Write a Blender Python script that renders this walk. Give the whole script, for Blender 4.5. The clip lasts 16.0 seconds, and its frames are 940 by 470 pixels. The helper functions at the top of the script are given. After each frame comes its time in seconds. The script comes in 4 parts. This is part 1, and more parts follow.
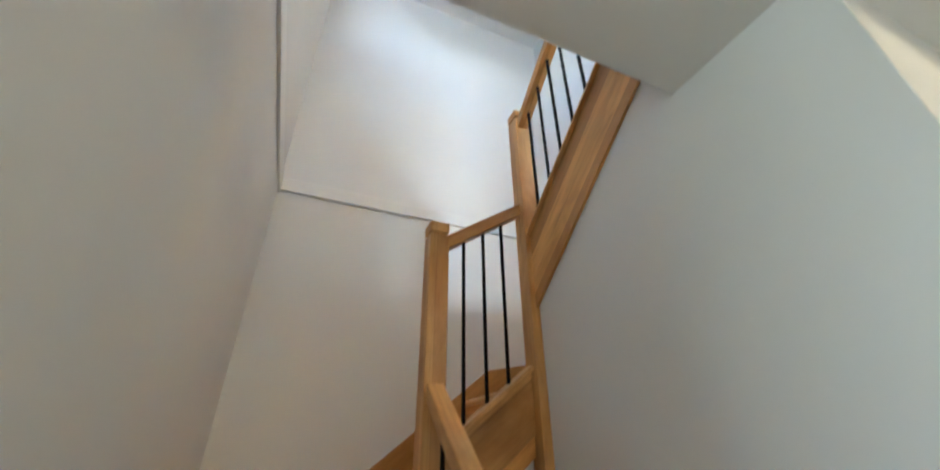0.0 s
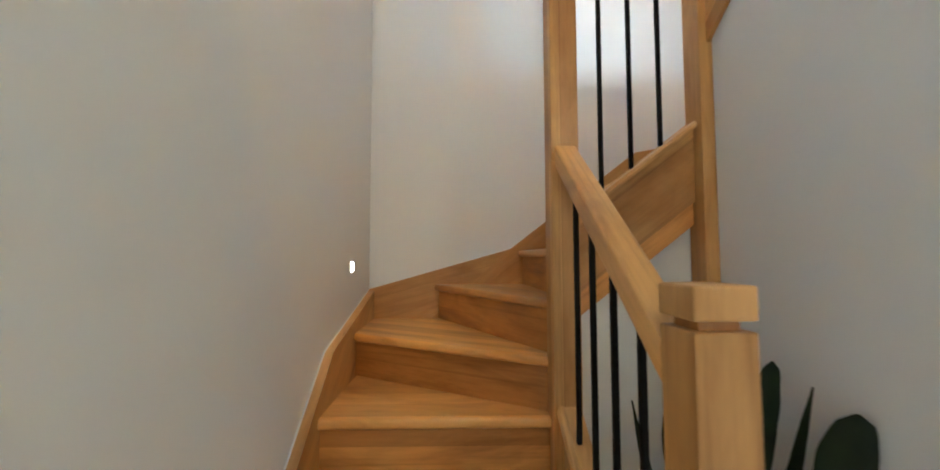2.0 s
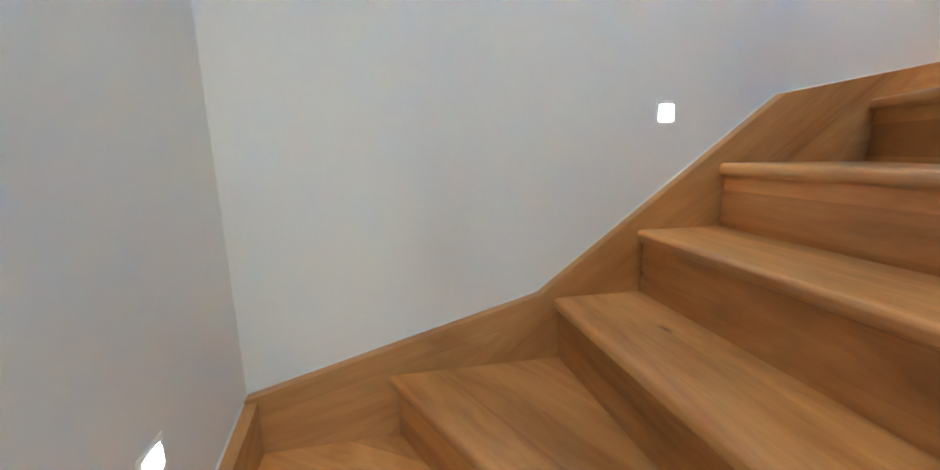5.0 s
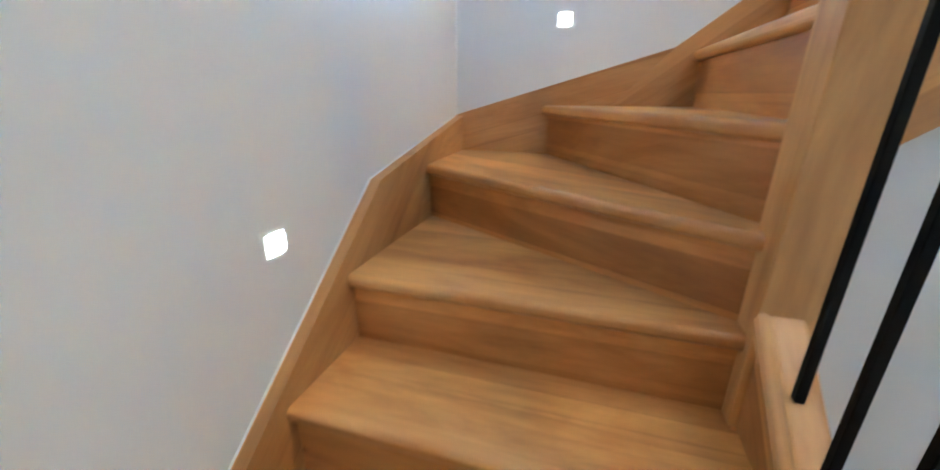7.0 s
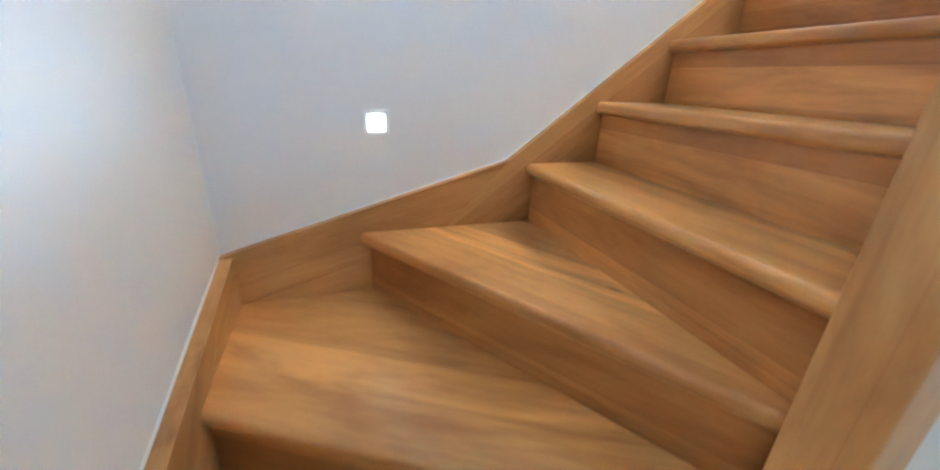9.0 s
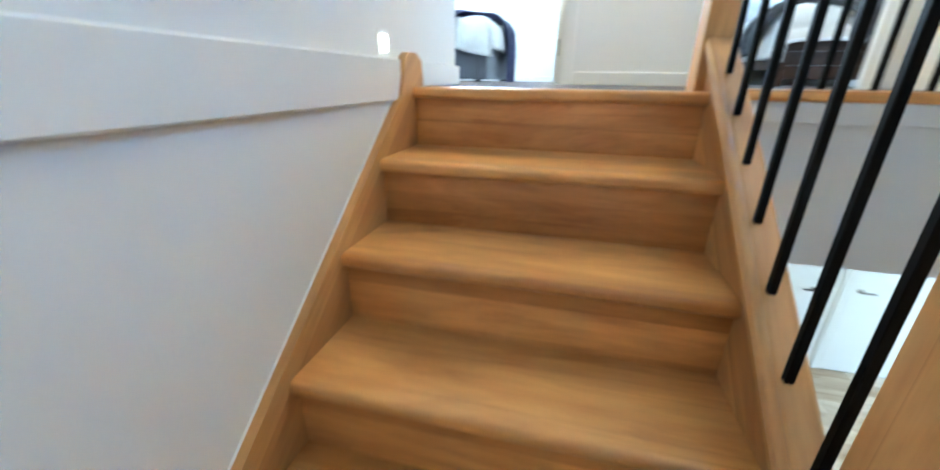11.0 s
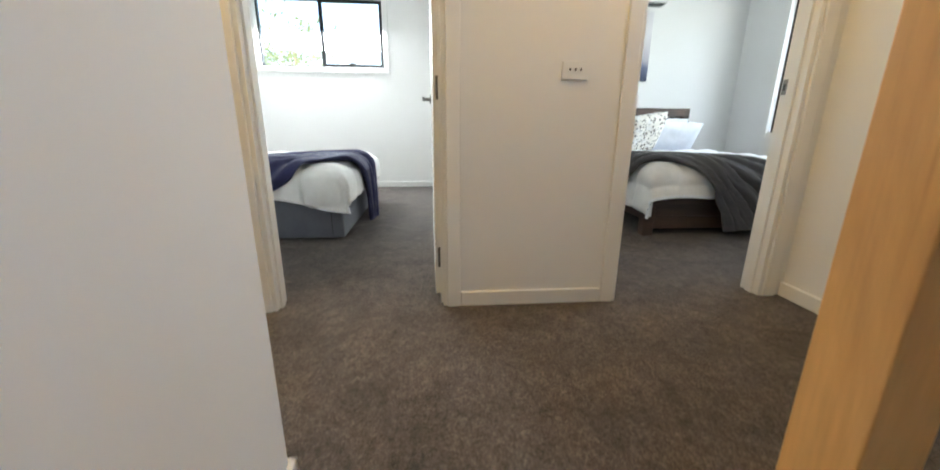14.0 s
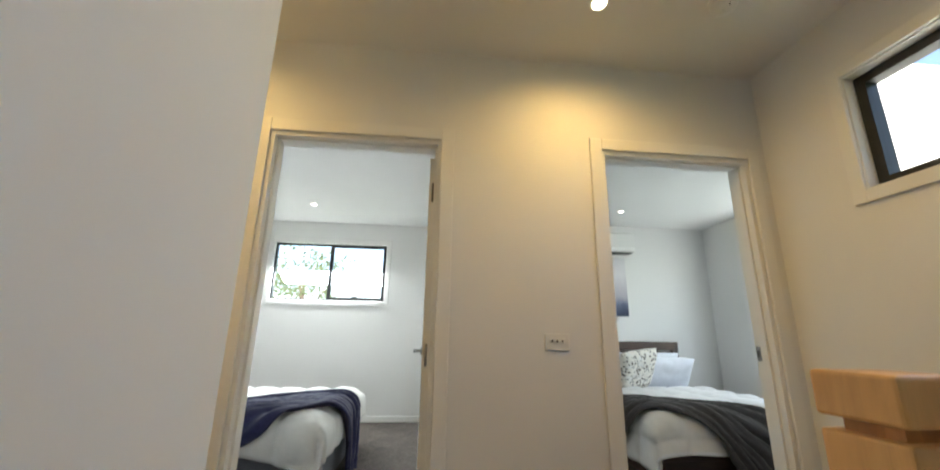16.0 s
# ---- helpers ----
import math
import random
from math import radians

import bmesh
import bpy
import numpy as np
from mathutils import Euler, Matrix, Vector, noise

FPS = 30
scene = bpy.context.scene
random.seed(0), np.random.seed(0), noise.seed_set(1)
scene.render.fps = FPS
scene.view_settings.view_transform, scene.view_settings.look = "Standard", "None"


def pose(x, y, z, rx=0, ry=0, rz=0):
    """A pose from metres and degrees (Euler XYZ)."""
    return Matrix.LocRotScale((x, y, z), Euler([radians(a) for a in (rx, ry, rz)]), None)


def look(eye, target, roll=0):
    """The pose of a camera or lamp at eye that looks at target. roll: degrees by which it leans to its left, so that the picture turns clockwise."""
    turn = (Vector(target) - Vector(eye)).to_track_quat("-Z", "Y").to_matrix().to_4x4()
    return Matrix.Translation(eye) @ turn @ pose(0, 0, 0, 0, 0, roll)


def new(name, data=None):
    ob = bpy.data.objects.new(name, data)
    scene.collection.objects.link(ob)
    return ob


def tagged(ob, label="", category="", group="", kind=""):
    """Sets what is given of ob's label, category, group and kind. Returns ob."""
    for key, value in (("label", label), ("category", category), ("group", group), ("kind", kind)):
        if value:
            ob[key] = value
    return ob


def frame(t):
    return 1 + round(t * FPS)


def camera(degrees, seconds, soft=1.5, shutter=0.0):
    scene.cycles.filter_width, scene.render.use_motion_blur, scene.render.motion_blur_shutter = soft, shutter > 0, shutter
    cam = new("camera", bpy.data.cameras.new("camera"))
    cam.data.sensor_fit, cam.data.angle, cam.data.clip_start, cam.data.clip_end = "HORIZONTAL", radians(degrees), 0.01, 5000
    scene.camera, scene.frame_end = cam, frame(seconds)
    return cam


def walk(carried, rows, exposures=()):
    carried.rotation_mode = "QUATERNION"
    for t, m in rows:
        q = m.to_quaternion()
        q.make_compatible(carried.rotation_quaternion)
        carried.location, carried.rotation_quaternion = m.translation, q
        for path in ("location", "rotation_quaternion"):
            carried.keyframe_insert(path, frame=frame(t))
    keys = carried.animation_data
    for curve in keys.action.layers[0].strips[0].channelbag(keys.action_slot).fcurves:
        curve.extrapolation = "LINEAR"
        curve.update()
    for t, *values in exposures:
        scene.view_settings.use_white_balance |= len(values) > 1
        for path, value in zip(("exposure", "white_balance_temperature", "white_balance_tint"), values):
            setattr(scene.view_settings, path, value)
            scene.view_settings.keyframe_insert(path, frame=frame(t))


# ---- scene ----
cam = camera(100.3, 16.0, 1.7, 0.5)
EXPOSURES = [(0, 3.5, 5800, 5), (1, 3.55, 5850, 5), (1.5, 3.88, 5850, 5), (2, 3.98, 5750, 4), (2.5, 4.22, 5500, 3), (3.2, 4.3, 5150, 3), (5.5, 4.37, 4750, 1), (8.5, 4.38, 4950, 2), (10.5, 4.07, 4950, -4), (11.2, 3.88, 5100, -3), (12.5, 3.4, 6850, 6), (13, 3.06, 6900, 6), (14, 2.62, 6600, 7), (15, 2.25, 6500, 6), (16, 2.02, 6750, 6)]
PATH = [
    (0, (0.316, 0.574, 1.356), (1.013, 2.182, 2.319), -0.5),
    (0.5, (0.293, 0.614, 1.284), (0.913, 2.397, 1.945), -0.7),
    (0.8, (0.312, 0.661, 1.305), (0.825, 2.543, 1.743), -0.8),
    (1, (0.333, 0.631, 1.257), (0.741, 2.549, 1.651), -0.6),
    (1.5, (0.41, 0.659, 1.24), (0.559, 2.634, 1.518), -0.4),
    (2, (0.455, 0.836, 1.224), (0.541, 2.831, 1.338), -0.1),
    (2.5, (0.37, 1.047, 1.242), (0.489, 3.04, 1.358), -0.4),
    (3, (0.361, 1.319, 1.282), (0.487, 3.313, 1.369), -0.6),
    (3.2, (0.384, 1.428, 1.336), (0.502, 3.423, 1.407), -0.8),
    (5.3, (0.391, 2.075, 1.722), (0.886, 3.948, 1.226), -0.8),
    (5.5, (0.409, 2.118, 1.769), (1.013, 3.948, 1.235), -1.2),
    (6, (0.405, 2.221, 1.83), (1.572, 3.744, 1.266), -1.3),
    (6.5, (0.478, 2.356, 1.889), (2.076, 3.379, 1.255), -0.3),
    (7, (0.579, 2.442, 2.024), (2.375, 3.0, 1.343), 0.1),
    (7.5, (0.647, 2.583, 2.125), (2.522, 2.576, 1.429), 0.8),
    (8, (0.746, 2.684, 2.236), (2.581, 2.431, 1.482), 1.3),
    (8.2, (0.818, 2.705, 2.261), (2.645, 2.403, 1.504), 1.5),
    (10.3, (1.515, 2.555, 2.712), (2.681, 1.106, 1.977), 1.5),
    (10.5, (1.561, 2.519, 2.769), (2.54, 0.942, 2.023), 0.9),
    (11, (1.671, 2.451, 2.904), (2.121, 0.648, 2.165), 0.8),
    (11.5, (1.743, 2.323, 3.04), (1.785, 0.462, 2.308), 0.8),
    (12, (1.793, 2.19, 3.137), (1.694, 0.328, 2.414), 0.5),
    (12.5, (1.826, 2.015, 3.286), (1.513, 0.16, 2.608), -0.1),
    (13, (1.806, 1.8, 3.424), (1.508, -0.086, 2.828), -0.1),
    (13.5, (1.838, 1.599, 3.579), (1.669, -0.307, 2.996), 0.3),
    (14, (1.825, 1.478, 3.745), (1.65, -0.438, 3.2), 0.4),
    (14.5, (1.791, 1.436, 3.827), (1.606, -0.525, 3.483), 0.5),
    (14.7, (1.77, 1.442, 3.873), (1.596, -0.538, 3.648), 0.4),
    (15, (1.789, 1.45, 3.902), (1.594, -0.54, 3.877), 0.8),
    (15.2, (1.767, 1.457, 3.92), (1.579, -0.53, 4.035), 1.1),
    (15.5, (1.776, 1.482, 3.953), (1.59, -0.49, 4.236), 1.0),
    (16, (1.798, 1.516, 3.987), (1.61, -0.411, 4.487), 0.95),
]
walk(cam, [(t, look(eye, target, roll)) for t, eye, target, roll in PATH], EXPOSURES)

# ---- world, sun and large lights ----
world = bpy.data.worlds.new("sky")
scene.world = world
world.use_nodes = True
wn, wl = world.node_tree.nodes, world.node_tree.links
wn.clear()
sky = wn.new("ShaderNodeTexSky")
sky.sky_type = "NISHITA"
sky.sun_disc = False
sky.sun_elevation, sky.sun_rotation = radians(48), radians(20)
wbg, wout = wn.new("ShaderNodeBackground"), wn.new("ShaderNodeOutputWorld")
wbg.inputs["Strength"].default_value = 0.12
wl.new(sky.outputs[0], wbg.inputs[0])
wl.new(wbg.outputs[0], wout.inputs[0])

sun = new("sun", bpy.data.lights.new("sun", "SUN"))
sun.data.energy, sun.data.angle, sun.data.color = 5.0, radians(0.6), (1.0, 0.95, 0.88)
sun.matrix_world = look((2, 20, 30), (0, 0, 0))


DIM = 1 / 10                            # indoor light against the daylight outside


def window_light(name, eye, target, sx, sy, watts, color):
    """Sky light entering through a window's opening."""
    lamp = new(name, bpy.data.lights.new(name, "AREA"))
    lamp.data.shape, lamp.data.size, lamp.data.size_y = "RECTANGLE", sx, sy
    lamp.data.energy, lamp.data.color = watts * DIM, color
    lamp.matrix_world = look(eye, target)
    return lamp


def down_light(name, x, y, z, watts, color, cone=115, fade=0.9):
    lamp = new(name, bpy.data.lights.new(name, "SPOT"))
    lamp.data.energy, lamp.data.color = watts * DIM, color
    lamp.data.spot_size, lamp.data.spot_blend, lamp.data.shadow_soft_size = radians(cone), fade, 0.10
    lamp.matrix_world = look((x, y, z), (x, y + 0.0001, z - 1))
    return lamp


COOL, WARM = (0.70, 0.83, 1.0), (1.0, 0.645, 0.23)
window_light("light_window_bed_east", (3.23, -4.25, 4.845), (3.23, -3.6, 3.3), 1.45, 0.72, 250, (0.84, 0.92, 1.0))
window_light("light_window_bed_west", (-2.25, -2.1, 4.45), (0, -2.1, 4.2), 1.75, 1.5, 68, (0.80, 0.90, 1.0))
window_light("light_window_hall", (-0.13, 1.15, 4.87), (1.3, 2.2, 2.7), 1.6, 0.44, 16.5, (0.34, 0.59, 1.0))
window_light("light_window_lower", (-4.15, -0.6, 1.3), (0, -0.6, 1.0), 2.0, 1.85, 50, (0.84, 0.92, 1.0))
down_light("light_hall", 1.09, 0.12, 5.43, 84, WARM, 172)
# added warm fill lamp, no known source; evens out the door wall
down_light("light_landing", 0.62, 0.70, 5.43, 34, WARM, 170)
down_light("light_corridor", 2.85, 0.19, 5.43, 75, WARM, 170)
down_light("light_bed_east", 3.29, -3.31, 5.525, 26, (1.0, 0.95, 0.88))
down_light("light_bed_west", -0.57, -3.03, 5.525, 34, (1.0, 0.95, 0.88))
down_light("light_lower", 1.55, -0.20, 2.37, 30, (1.0, 0.78, 0.48), 176, 0.15)
down_light("light_lower_2", -1.0, 0.0, 2.37, 26, (1.0, 0.84, 0.58), 140)

# ---- materials ----


def material(name, color, rough=0.5, metal=0.0, build=None, emit=None, strength=0.0):
    m = bpy.data.materials.new(name)
    m.use_nodes = True
    b = m.node_tree.nodes["Principled BSDF"]
    b.inputs["Base Color"].default_value = (*color, 1)
    b.inputs["Roughness"].default_value = rough
    b.inputs["Metallic"].default_value = metal
    if emit:
        b.inputs["Emission Color"].default_value = (*emit, 1)
        b.inputs["Emission Strength"].default_value = strength
    if build:
        build(m.node_tree.nodes, m.node_tree.links, b)
    return m


def coords(n, l, scale, shift=True):
    """Object coordinates, moved by a random amount per object, stretched by scale."""
    tc, mp = n.new("ShaderNodeTexCoord"), n.new("ShaderNodeMapping")
    mp.inputs["Scale"].default_value = scale
    l.new(tc.outputs["Object"], mp.inputs["Vector"])
    if shift:
        oi, mul, comb = n.new("ShaderNodeObjectInfo"), n.new("ShaderNodeMath"), n.new("ShaderNodeCombineXYZ")
        mul.operation = "MULTIPLY"
        mul.inputs[1].default_value = 37.0
        l.new(oi.outputs["Random"], mul.inputs[0])
        for k in range(3):
            l.new(mul.outputs[0], comb.inputs[k])
        l.new(comb.outputs[0], mp.inputs["Location"])
    return mp.outputs["Vector"]


def noise_node(n, l, vec, scale, detail=4.0, rough=0.55, distort=0.0):
    t = n.new("ShaderNodeTexNoise")
    t.inputs["Scale"].default_value, t.inputs["Detail"].default_value = scale, detail
    t.inputs["Roughness"].default_value, t.inputs["Distortion"].default_value = rough, distort
    l.new(vec, t.inputs["Vector"])
    return t.outputs["Fac"]


def ramp(n, l, fac, *stops):
    r = n.new("ShaderNodeValToRGB")
    e = r.color_ramp.elements
    while len(e) < len(stops):
        e.new(0.5)
    for el, (p, c) in zip(e, stops):
        el.position, el.color = p, (*c, 1)
    l.new(fac, r.inputs["Fac"])
    return r.outputs["Color"]


def mixed(n, l, a, b, fac, kind="MIX"):
    m = n.new("ShaderNodeMix")
    m.data_type, m.blend_type = "RGBA", kind
    for sock, v in ((m.inputs[6], a), (m.inputs[7], b), (m.inputs[0], fac)):
        if isinstance(v, (int, float)):
            sock.default_value = v
        elif isinstance(v, tuple):
            sock.default_value = (*v, 1)
        else:
            l.new(v, sock)
    return m.outputs[2]


def bump(n, l, b, fac, strength, dist=0.002):
    u = n.new("ShaderNodeBump")
    u.inputs["Strength"].default_value, u.inputs["Distance"].default_value = strength, dist
    l.new(fac, u.inputs["Height"])
    l.new(u.outputs[0], b.inputs["Normal"])


def wood(light, mid, dark, knots=True, rough=0.38, plank=0.105, coat=0.0):
    def build(n, l, b):
        vec = coords(n, l, (1.1, 5.5, 5.5))
        grain = noise_node(n, l, vec, 1.9, 7, 0.62, 0.9)
        col = ramp(n, l, grain, (0.20, dark), (0.50, mid), (0.80, light))
        fine = noise_node(n, l, coords(n, l, (4, 120, 120)), 1.0, 3, 0.6)
        streak = ramp(n, l, fine, (0.36, (0.78, 0.74, 0.70)), (0.55, (1, 1, 1)))
        col = mixed(n, l, col, streak, 0.22, "MULTIPLY")
        wave = n.new("ShaderNodeTexWave")
        wave.wave_type, wave.bands_direction = "BANDS", "DIAGONAL"
        for key, v in (("Scale", 24.0), ("Distortion", 9.0), ("Detail", 3.0), ("Detail Scale", 0.7), ("Detail Roughness", 0.6)):
            wave.inputs[key].default_value = v
        l.new(coords(n, l, (0.10, 1, 1)), wave.inputs["Vector"])
        rings = ramp(n, l, wave.outputs["Fac"], (0.0, (0.80, 0.74, 0.68)), (0.35, (0.98, 0.97, 0.96)), (1.0, (1.03, 1.03, 1.03)))
        col = mixed(n, l, col, rings, 0.13, "MULTIPLY")
        heart = noise_node(n, l, coords(n, l, (0.55, 26, 26)), 1.0, 5, 0.62, 0.5)
        col = mixed(n, l, col, ramp(n, l, heart, (0.30, (0.52, 0.42, 0.33)), (0.43, (1, 1, 1))), 0.58, "MULTIPLY")
        sp, ad, fl, wh = n.new("ShaderNodeSeparateXYZ"), n.new("ShaderNodeMath"), n.new("ShaderNodeMath"), n.new("ShaderNodeTexWhiteNoise")
        l.new(coords(n, l, (1, 1 / plank, 1 / plank)), sp.inputs[0])
        ad.operation, fl.operation, wh.noise_dimensions = "ADD", "FLOOR", "1D"
        l.new(sp.outputs["Y"], ad.inputs[0])
        l.new(sp.outputs["Z"], ad.inputs[1])
        l.new(ad.outputs[0], fl.inputs[0])
        fr = n.new("ShaderNodeMath")
        fr.operation = "FRACT"
        l.new(ad.outputs[0], fr.inputs[0])
        joint = ramp(n, l, fr.outputs[0], (0.0, (0.70, 0.62, 0.55)), (0.022, (1, 1, 1)))
        col = mixed(n, l, col, joint, 0.7, "MULTIPLY")
        l.new(fl.outputs[0], wh.inputs["W"])
        col = mixed(n, l, col, ramp(n, l, wh.outputs["Value"], (0.0, (0.70, 0.62, 0.54)), (0.5, (0.98, 0.97, 0.96)), (1.0, (1.18, 1.18, 1.17))), 0.9, "MULTIPLY")
        blot = noise_node(n, l, coords(n, l, (1.6, 5, 5)), 1.0, 4, 0.6, 1.0)
        col = mixed(n, l, col, ramp(n, l, blot, (0.30, (0.68, 0.58, 0.47)), (0.52, (1.0, 1.0, 1.0)), (0.72, (1.16, 1.16, 1.16))), 0.8, "MULTIPLY")
        if knots:
            vo = n.new("ShaderNodeTexVoronoi")
            vo.inputs["Scale"].default_value = 1.9
            l.new(coords(n, l, (1.0, 2.6, 2.6)), vo.inputs["Vector"])
            spot = ramp(n, l, vo.outputs["Distance"], (0.018, (0.42, 0.30, 0.22)), (0.05, (1, 1, 1)))
            col = mixed(n, l, col, spot, 0.9, "MULTIPLY")
        oi = n.new("ShaderNodeObjectInfo")
        tone = ramp(n, l, oi.outputs["Random"], (0.0, (0.88, 0.86, 0.84)), (1.0, (1.05, 1.04, 1.02)))
        col = mixed(n, l, col, tone, 1.0, "MULTIPLY")
        l.new(col, b.inputs["Base Color"])
        rr = n.new("ShaderNodeMapRange")
        rr.inputs["To Min"].default_value, rr.inputs["To Max"].default_value = rough - 0.07, rough + 0.12
        l.new(grain, rr.inputs["Value"])
        l.new(rr.outputs[0], b.inputs["Roughness"])
        b.inputs["Coat Weight"].default_value, b.inputs["Coat Roughness"].default_value = coat, 0.22
        bump(n, l, b, fine, 0.12, 0.0006)
    return build


def paint(tint, rough=0.6):
    def build(n, l, b):
        vec = coords(n, l, (1, 1, 1), False)
        big = noise_node(n, l, vec, 1.3, 3, 0.5)
        col = ramp(n, l, big, (0.25, tuple(c * 0.965 for c in tint)), (0.75, tint))
        l.new(col, b.inputs["Base Color"])
        b.inputs["Roughness"].default_value = rough
        bump(n, l, b, noise_node(n, l, vec, 240, 3, 0.6), 0.10, 0.0008)
    return build


def carpet_nodes(n, l, b):
    vec = coords(n, l, (1, 1, 1), False)
    tuft = noise_node(n, l, vec, 120, 3, 0.75)
    clump = noise_node(n, l, coords(n, l, (1, 0.6, 1), False), 34, 5, 0.75, 0.8)
    drag = noise_node(n, l, vec, 5.5, 5, 0.65, 1.2)
    col = ramp(n, l, tuft, (0.34, (0.046, 0.036, 0.030)), (0.52, (0.106, 0.086, 0.073)), (0.70, (0.205, 0.173, 0.150)))
    col = mixed(n, l, col, ramp(n, l, clump, (0.36, (0.64, 0.63, 0.62)), (0.64, (1.24, 1.23, 1.22))), 1.0, "MULTIPLY")
    col = mixed(n, l, col, ramp(n, l, drag, (0.34, (0.60, 0.59, 0.58)), (0.62, (1.16, 1.11, 1.09))), 1.0, "MULTIPLY")
    l.new(col, b.inputs["Base Color"])
    b.inputs["Roughness"].default_value = 1.0
    b.inputs["Sheen Weight"].default_value = 0.1
    add = n.new("ShaderNodeMath")
    add.operation = "ADD"
    l.new(tuft, add.inputs[0])
    l.new(clump, add.inputs[1])
    bump(n, l, b, add.outputs[0], 0.8, 0.01)


def cloth(color, dark, scale=420, big=9, strength=0.5):
    def build(n, l, b):
        vec = coords(n, l, (1, 1, 1), False)
        f1, f2 = noise_node(n, l, vec, scale, 2, 0.6), noise_node(n, l, vec, big, 4, 0.6)
        col = ramp(n, l, f1, (0.3, dark), (0.7, color))
        col = mixed(n, l, col, ramp(n, l, f2, (0.3, (0.88, 0.88, 0.88)), (0.7, (1.05, 1.05, 1.05))), 1.0, "MULTIPLY")
        l.new(col, b.inputs["Base Color"])
        b.inputs["Roughness"].default_value = 0.95
        b.inputs["Sheen Weight"].default_value = 0.2
        bump(n, l, b, f1, strength, 0.001)
    return build


def floral_nodes(n, l, b):
    vec = coords(n, l, (1, 1, 1), False)
    vo = n.new("ShaderNodeTexVoronoi")
    vo.inputs["Scale"].default_value = 30
    l.new(vec, vo.inputs["Vector"])
    ring = ramp(n, l, vo.outputs["Distance"], (0.0, (0.30, 0.18, 0.10)), (0.16, (0.10, 0.075, 0.06)), (0.34, (0.16, 0.14, 0.12)), (0.44, (0.80, 0.76, 0.68)))
    col = mixed(n, l, (0.80, 0.78, 0.74), ring, ramp(n, l, noise_node(n, l, vec, 14, 2), (0.36, (0, 0, 0)), (0.44, (1, 1, 1))))
    l.new(col, b.inputs["Base Color"])
    b.inputs["Roughness"].default_value = 0.9


def leaf_nodes(n, l, b):
    vec = coords(n, l, (1, 1, 1))
    f = noise_node(n, l, vec, 14, 4)
    l.new(ramp(n, l, f, (0.3, (0.004, 0.008, 0.004)), (0.7, (0.012, 0.027, 0.007))), b.inputs["Base Color"])
    b.inputs["Roughness"].default_value = 0.45
    b.inputs["Specular IOR Level"].default_value = 0.2


def print_nodes(n, l, b):
    """A misty blue and grey landscape print: pale sky above a dark shore."""
    tc, sp = n.new("ShaderNodeTexCoord"), n.new("ShaderNodeSeparateXYZ")
    l.new(tc.outputs["Generated"], sp.inputs[0])
    f = noise_node(n, l, coords(n, l, (9, 9, 3), False), 1.0, 5)
    ad = n.new("ShaderNodeMath")
    ad.operation = "MULTIPLY_ADD"
    ad.inputs[1].default_value = 0.22
    l.new(f, ad.inputs[0])
    l.new(sp.outputs["Z"], ad.inputs[2])
    l.new(ramp(n, l, ad.outputs[0], (0.12, (0.020, 0.032, 0.075)), (0.30, (0.10, 0.12, 0.20)), (0.42, (0.42, 0.40, 0.45)), (0.8, (0.72, 0.70, 0.71))), b.inputs["Base Color"])


M_WALL = material("wall_paint", (0.80, 0.78, 0.74), build=paint((0.80, 0.79, 0.768)))
M_CEIL = material("ceiling_paint", (0.82, 0.81, 0.79), build=paint((0.82, 0.81, 0.79), 0.8))
M_TRIM = material("trim_enamel", (0.82, 0.81, 0.78), build=paint((0.82, 0.81, 0.78), 0.32))
M_TREAD = material("tread_oak", (0.4, 0.24, 0.12), build=wood((0.90, 0.515, 0.172), (0.80, 0.420, 0.124), (0.49, 0.216, 0.052), True, 0.32, 0.105, 0.16))
# darker copy of the tread oak: shade of upright faces is in the colour
M_OAK_SHADED = material("oak_shaded", (0.36, 0.2, 0.1), build=wood((0.82, 0.418, 0.124), (0.65, 0.306, 0.083), (0.35, 0.139, 0.034), True, 0.38, 0.09, 0.1))
M_POST = material("post_oak", (0.5, 0.32, 0.17), build=wood((0.82, 0.488, 0.186), (0.70, 0.390, 0.132), (0.55, 0.286, 0.089), False, 0.42, 0.16, 0.1))
M_METAL = material("black_metal", (0.005, 0.005, 0.005), 0.55, 0.0)
M_METAL.node_tree.nodes["Principled BSDF"].inputs["Specular IOR Level"].default_value = 0.12
M_CARPET = material("carpet", (0.12, 0.1, 0.09), build=carpet_nodes)
M_PALE = material("pale_boards", (0.5, 0.4, 0.28), build=wood((0.66, 0.57, 0.44), (0.62, 0.53, 0.40), (0.55, 0.46, 0.34), False, 0.4, 9.0))
M_FRAME = material("window_aluminium", (0.014, 0.0145, 0.016), 0.45, 0.1)
M_GLASS = material("glass", (1, 1, 1), 0.0)
M_GLASS.node_tree.nodes["Principled BSDF"].inputs["Transmission Weight"].default_value = 1.0
M_GLASS.node_tree.nodes["Principled BSDF"].inputs["IOR"].default_value = 1.05
M_STEEL = material("brushed_steel", (0.30, 0.29, 0.28), 0.36, 1.0)
M_HINGE = material("dull_steel", (0.13, 0.12, 0.11), 0.45, 0.6)
M_PLASTIC = material("white_plastic", (0.80, 0.79, 0.76), 0.35)
M_DARK = material("dark_plastic", (0.03, 0.03, 0.03), 0.4)
M_LENS = material("step_light_lens", (0.9, 0.9, 0.85), 0.5, emit=(1.0, 0.93, 0.74), strength=1.2)
M_BULB = material("downlight_lens", (0.9, 0.9, 0.85), 0.5, emit=(1.0, 0.84, 0.55), strength=3.2)
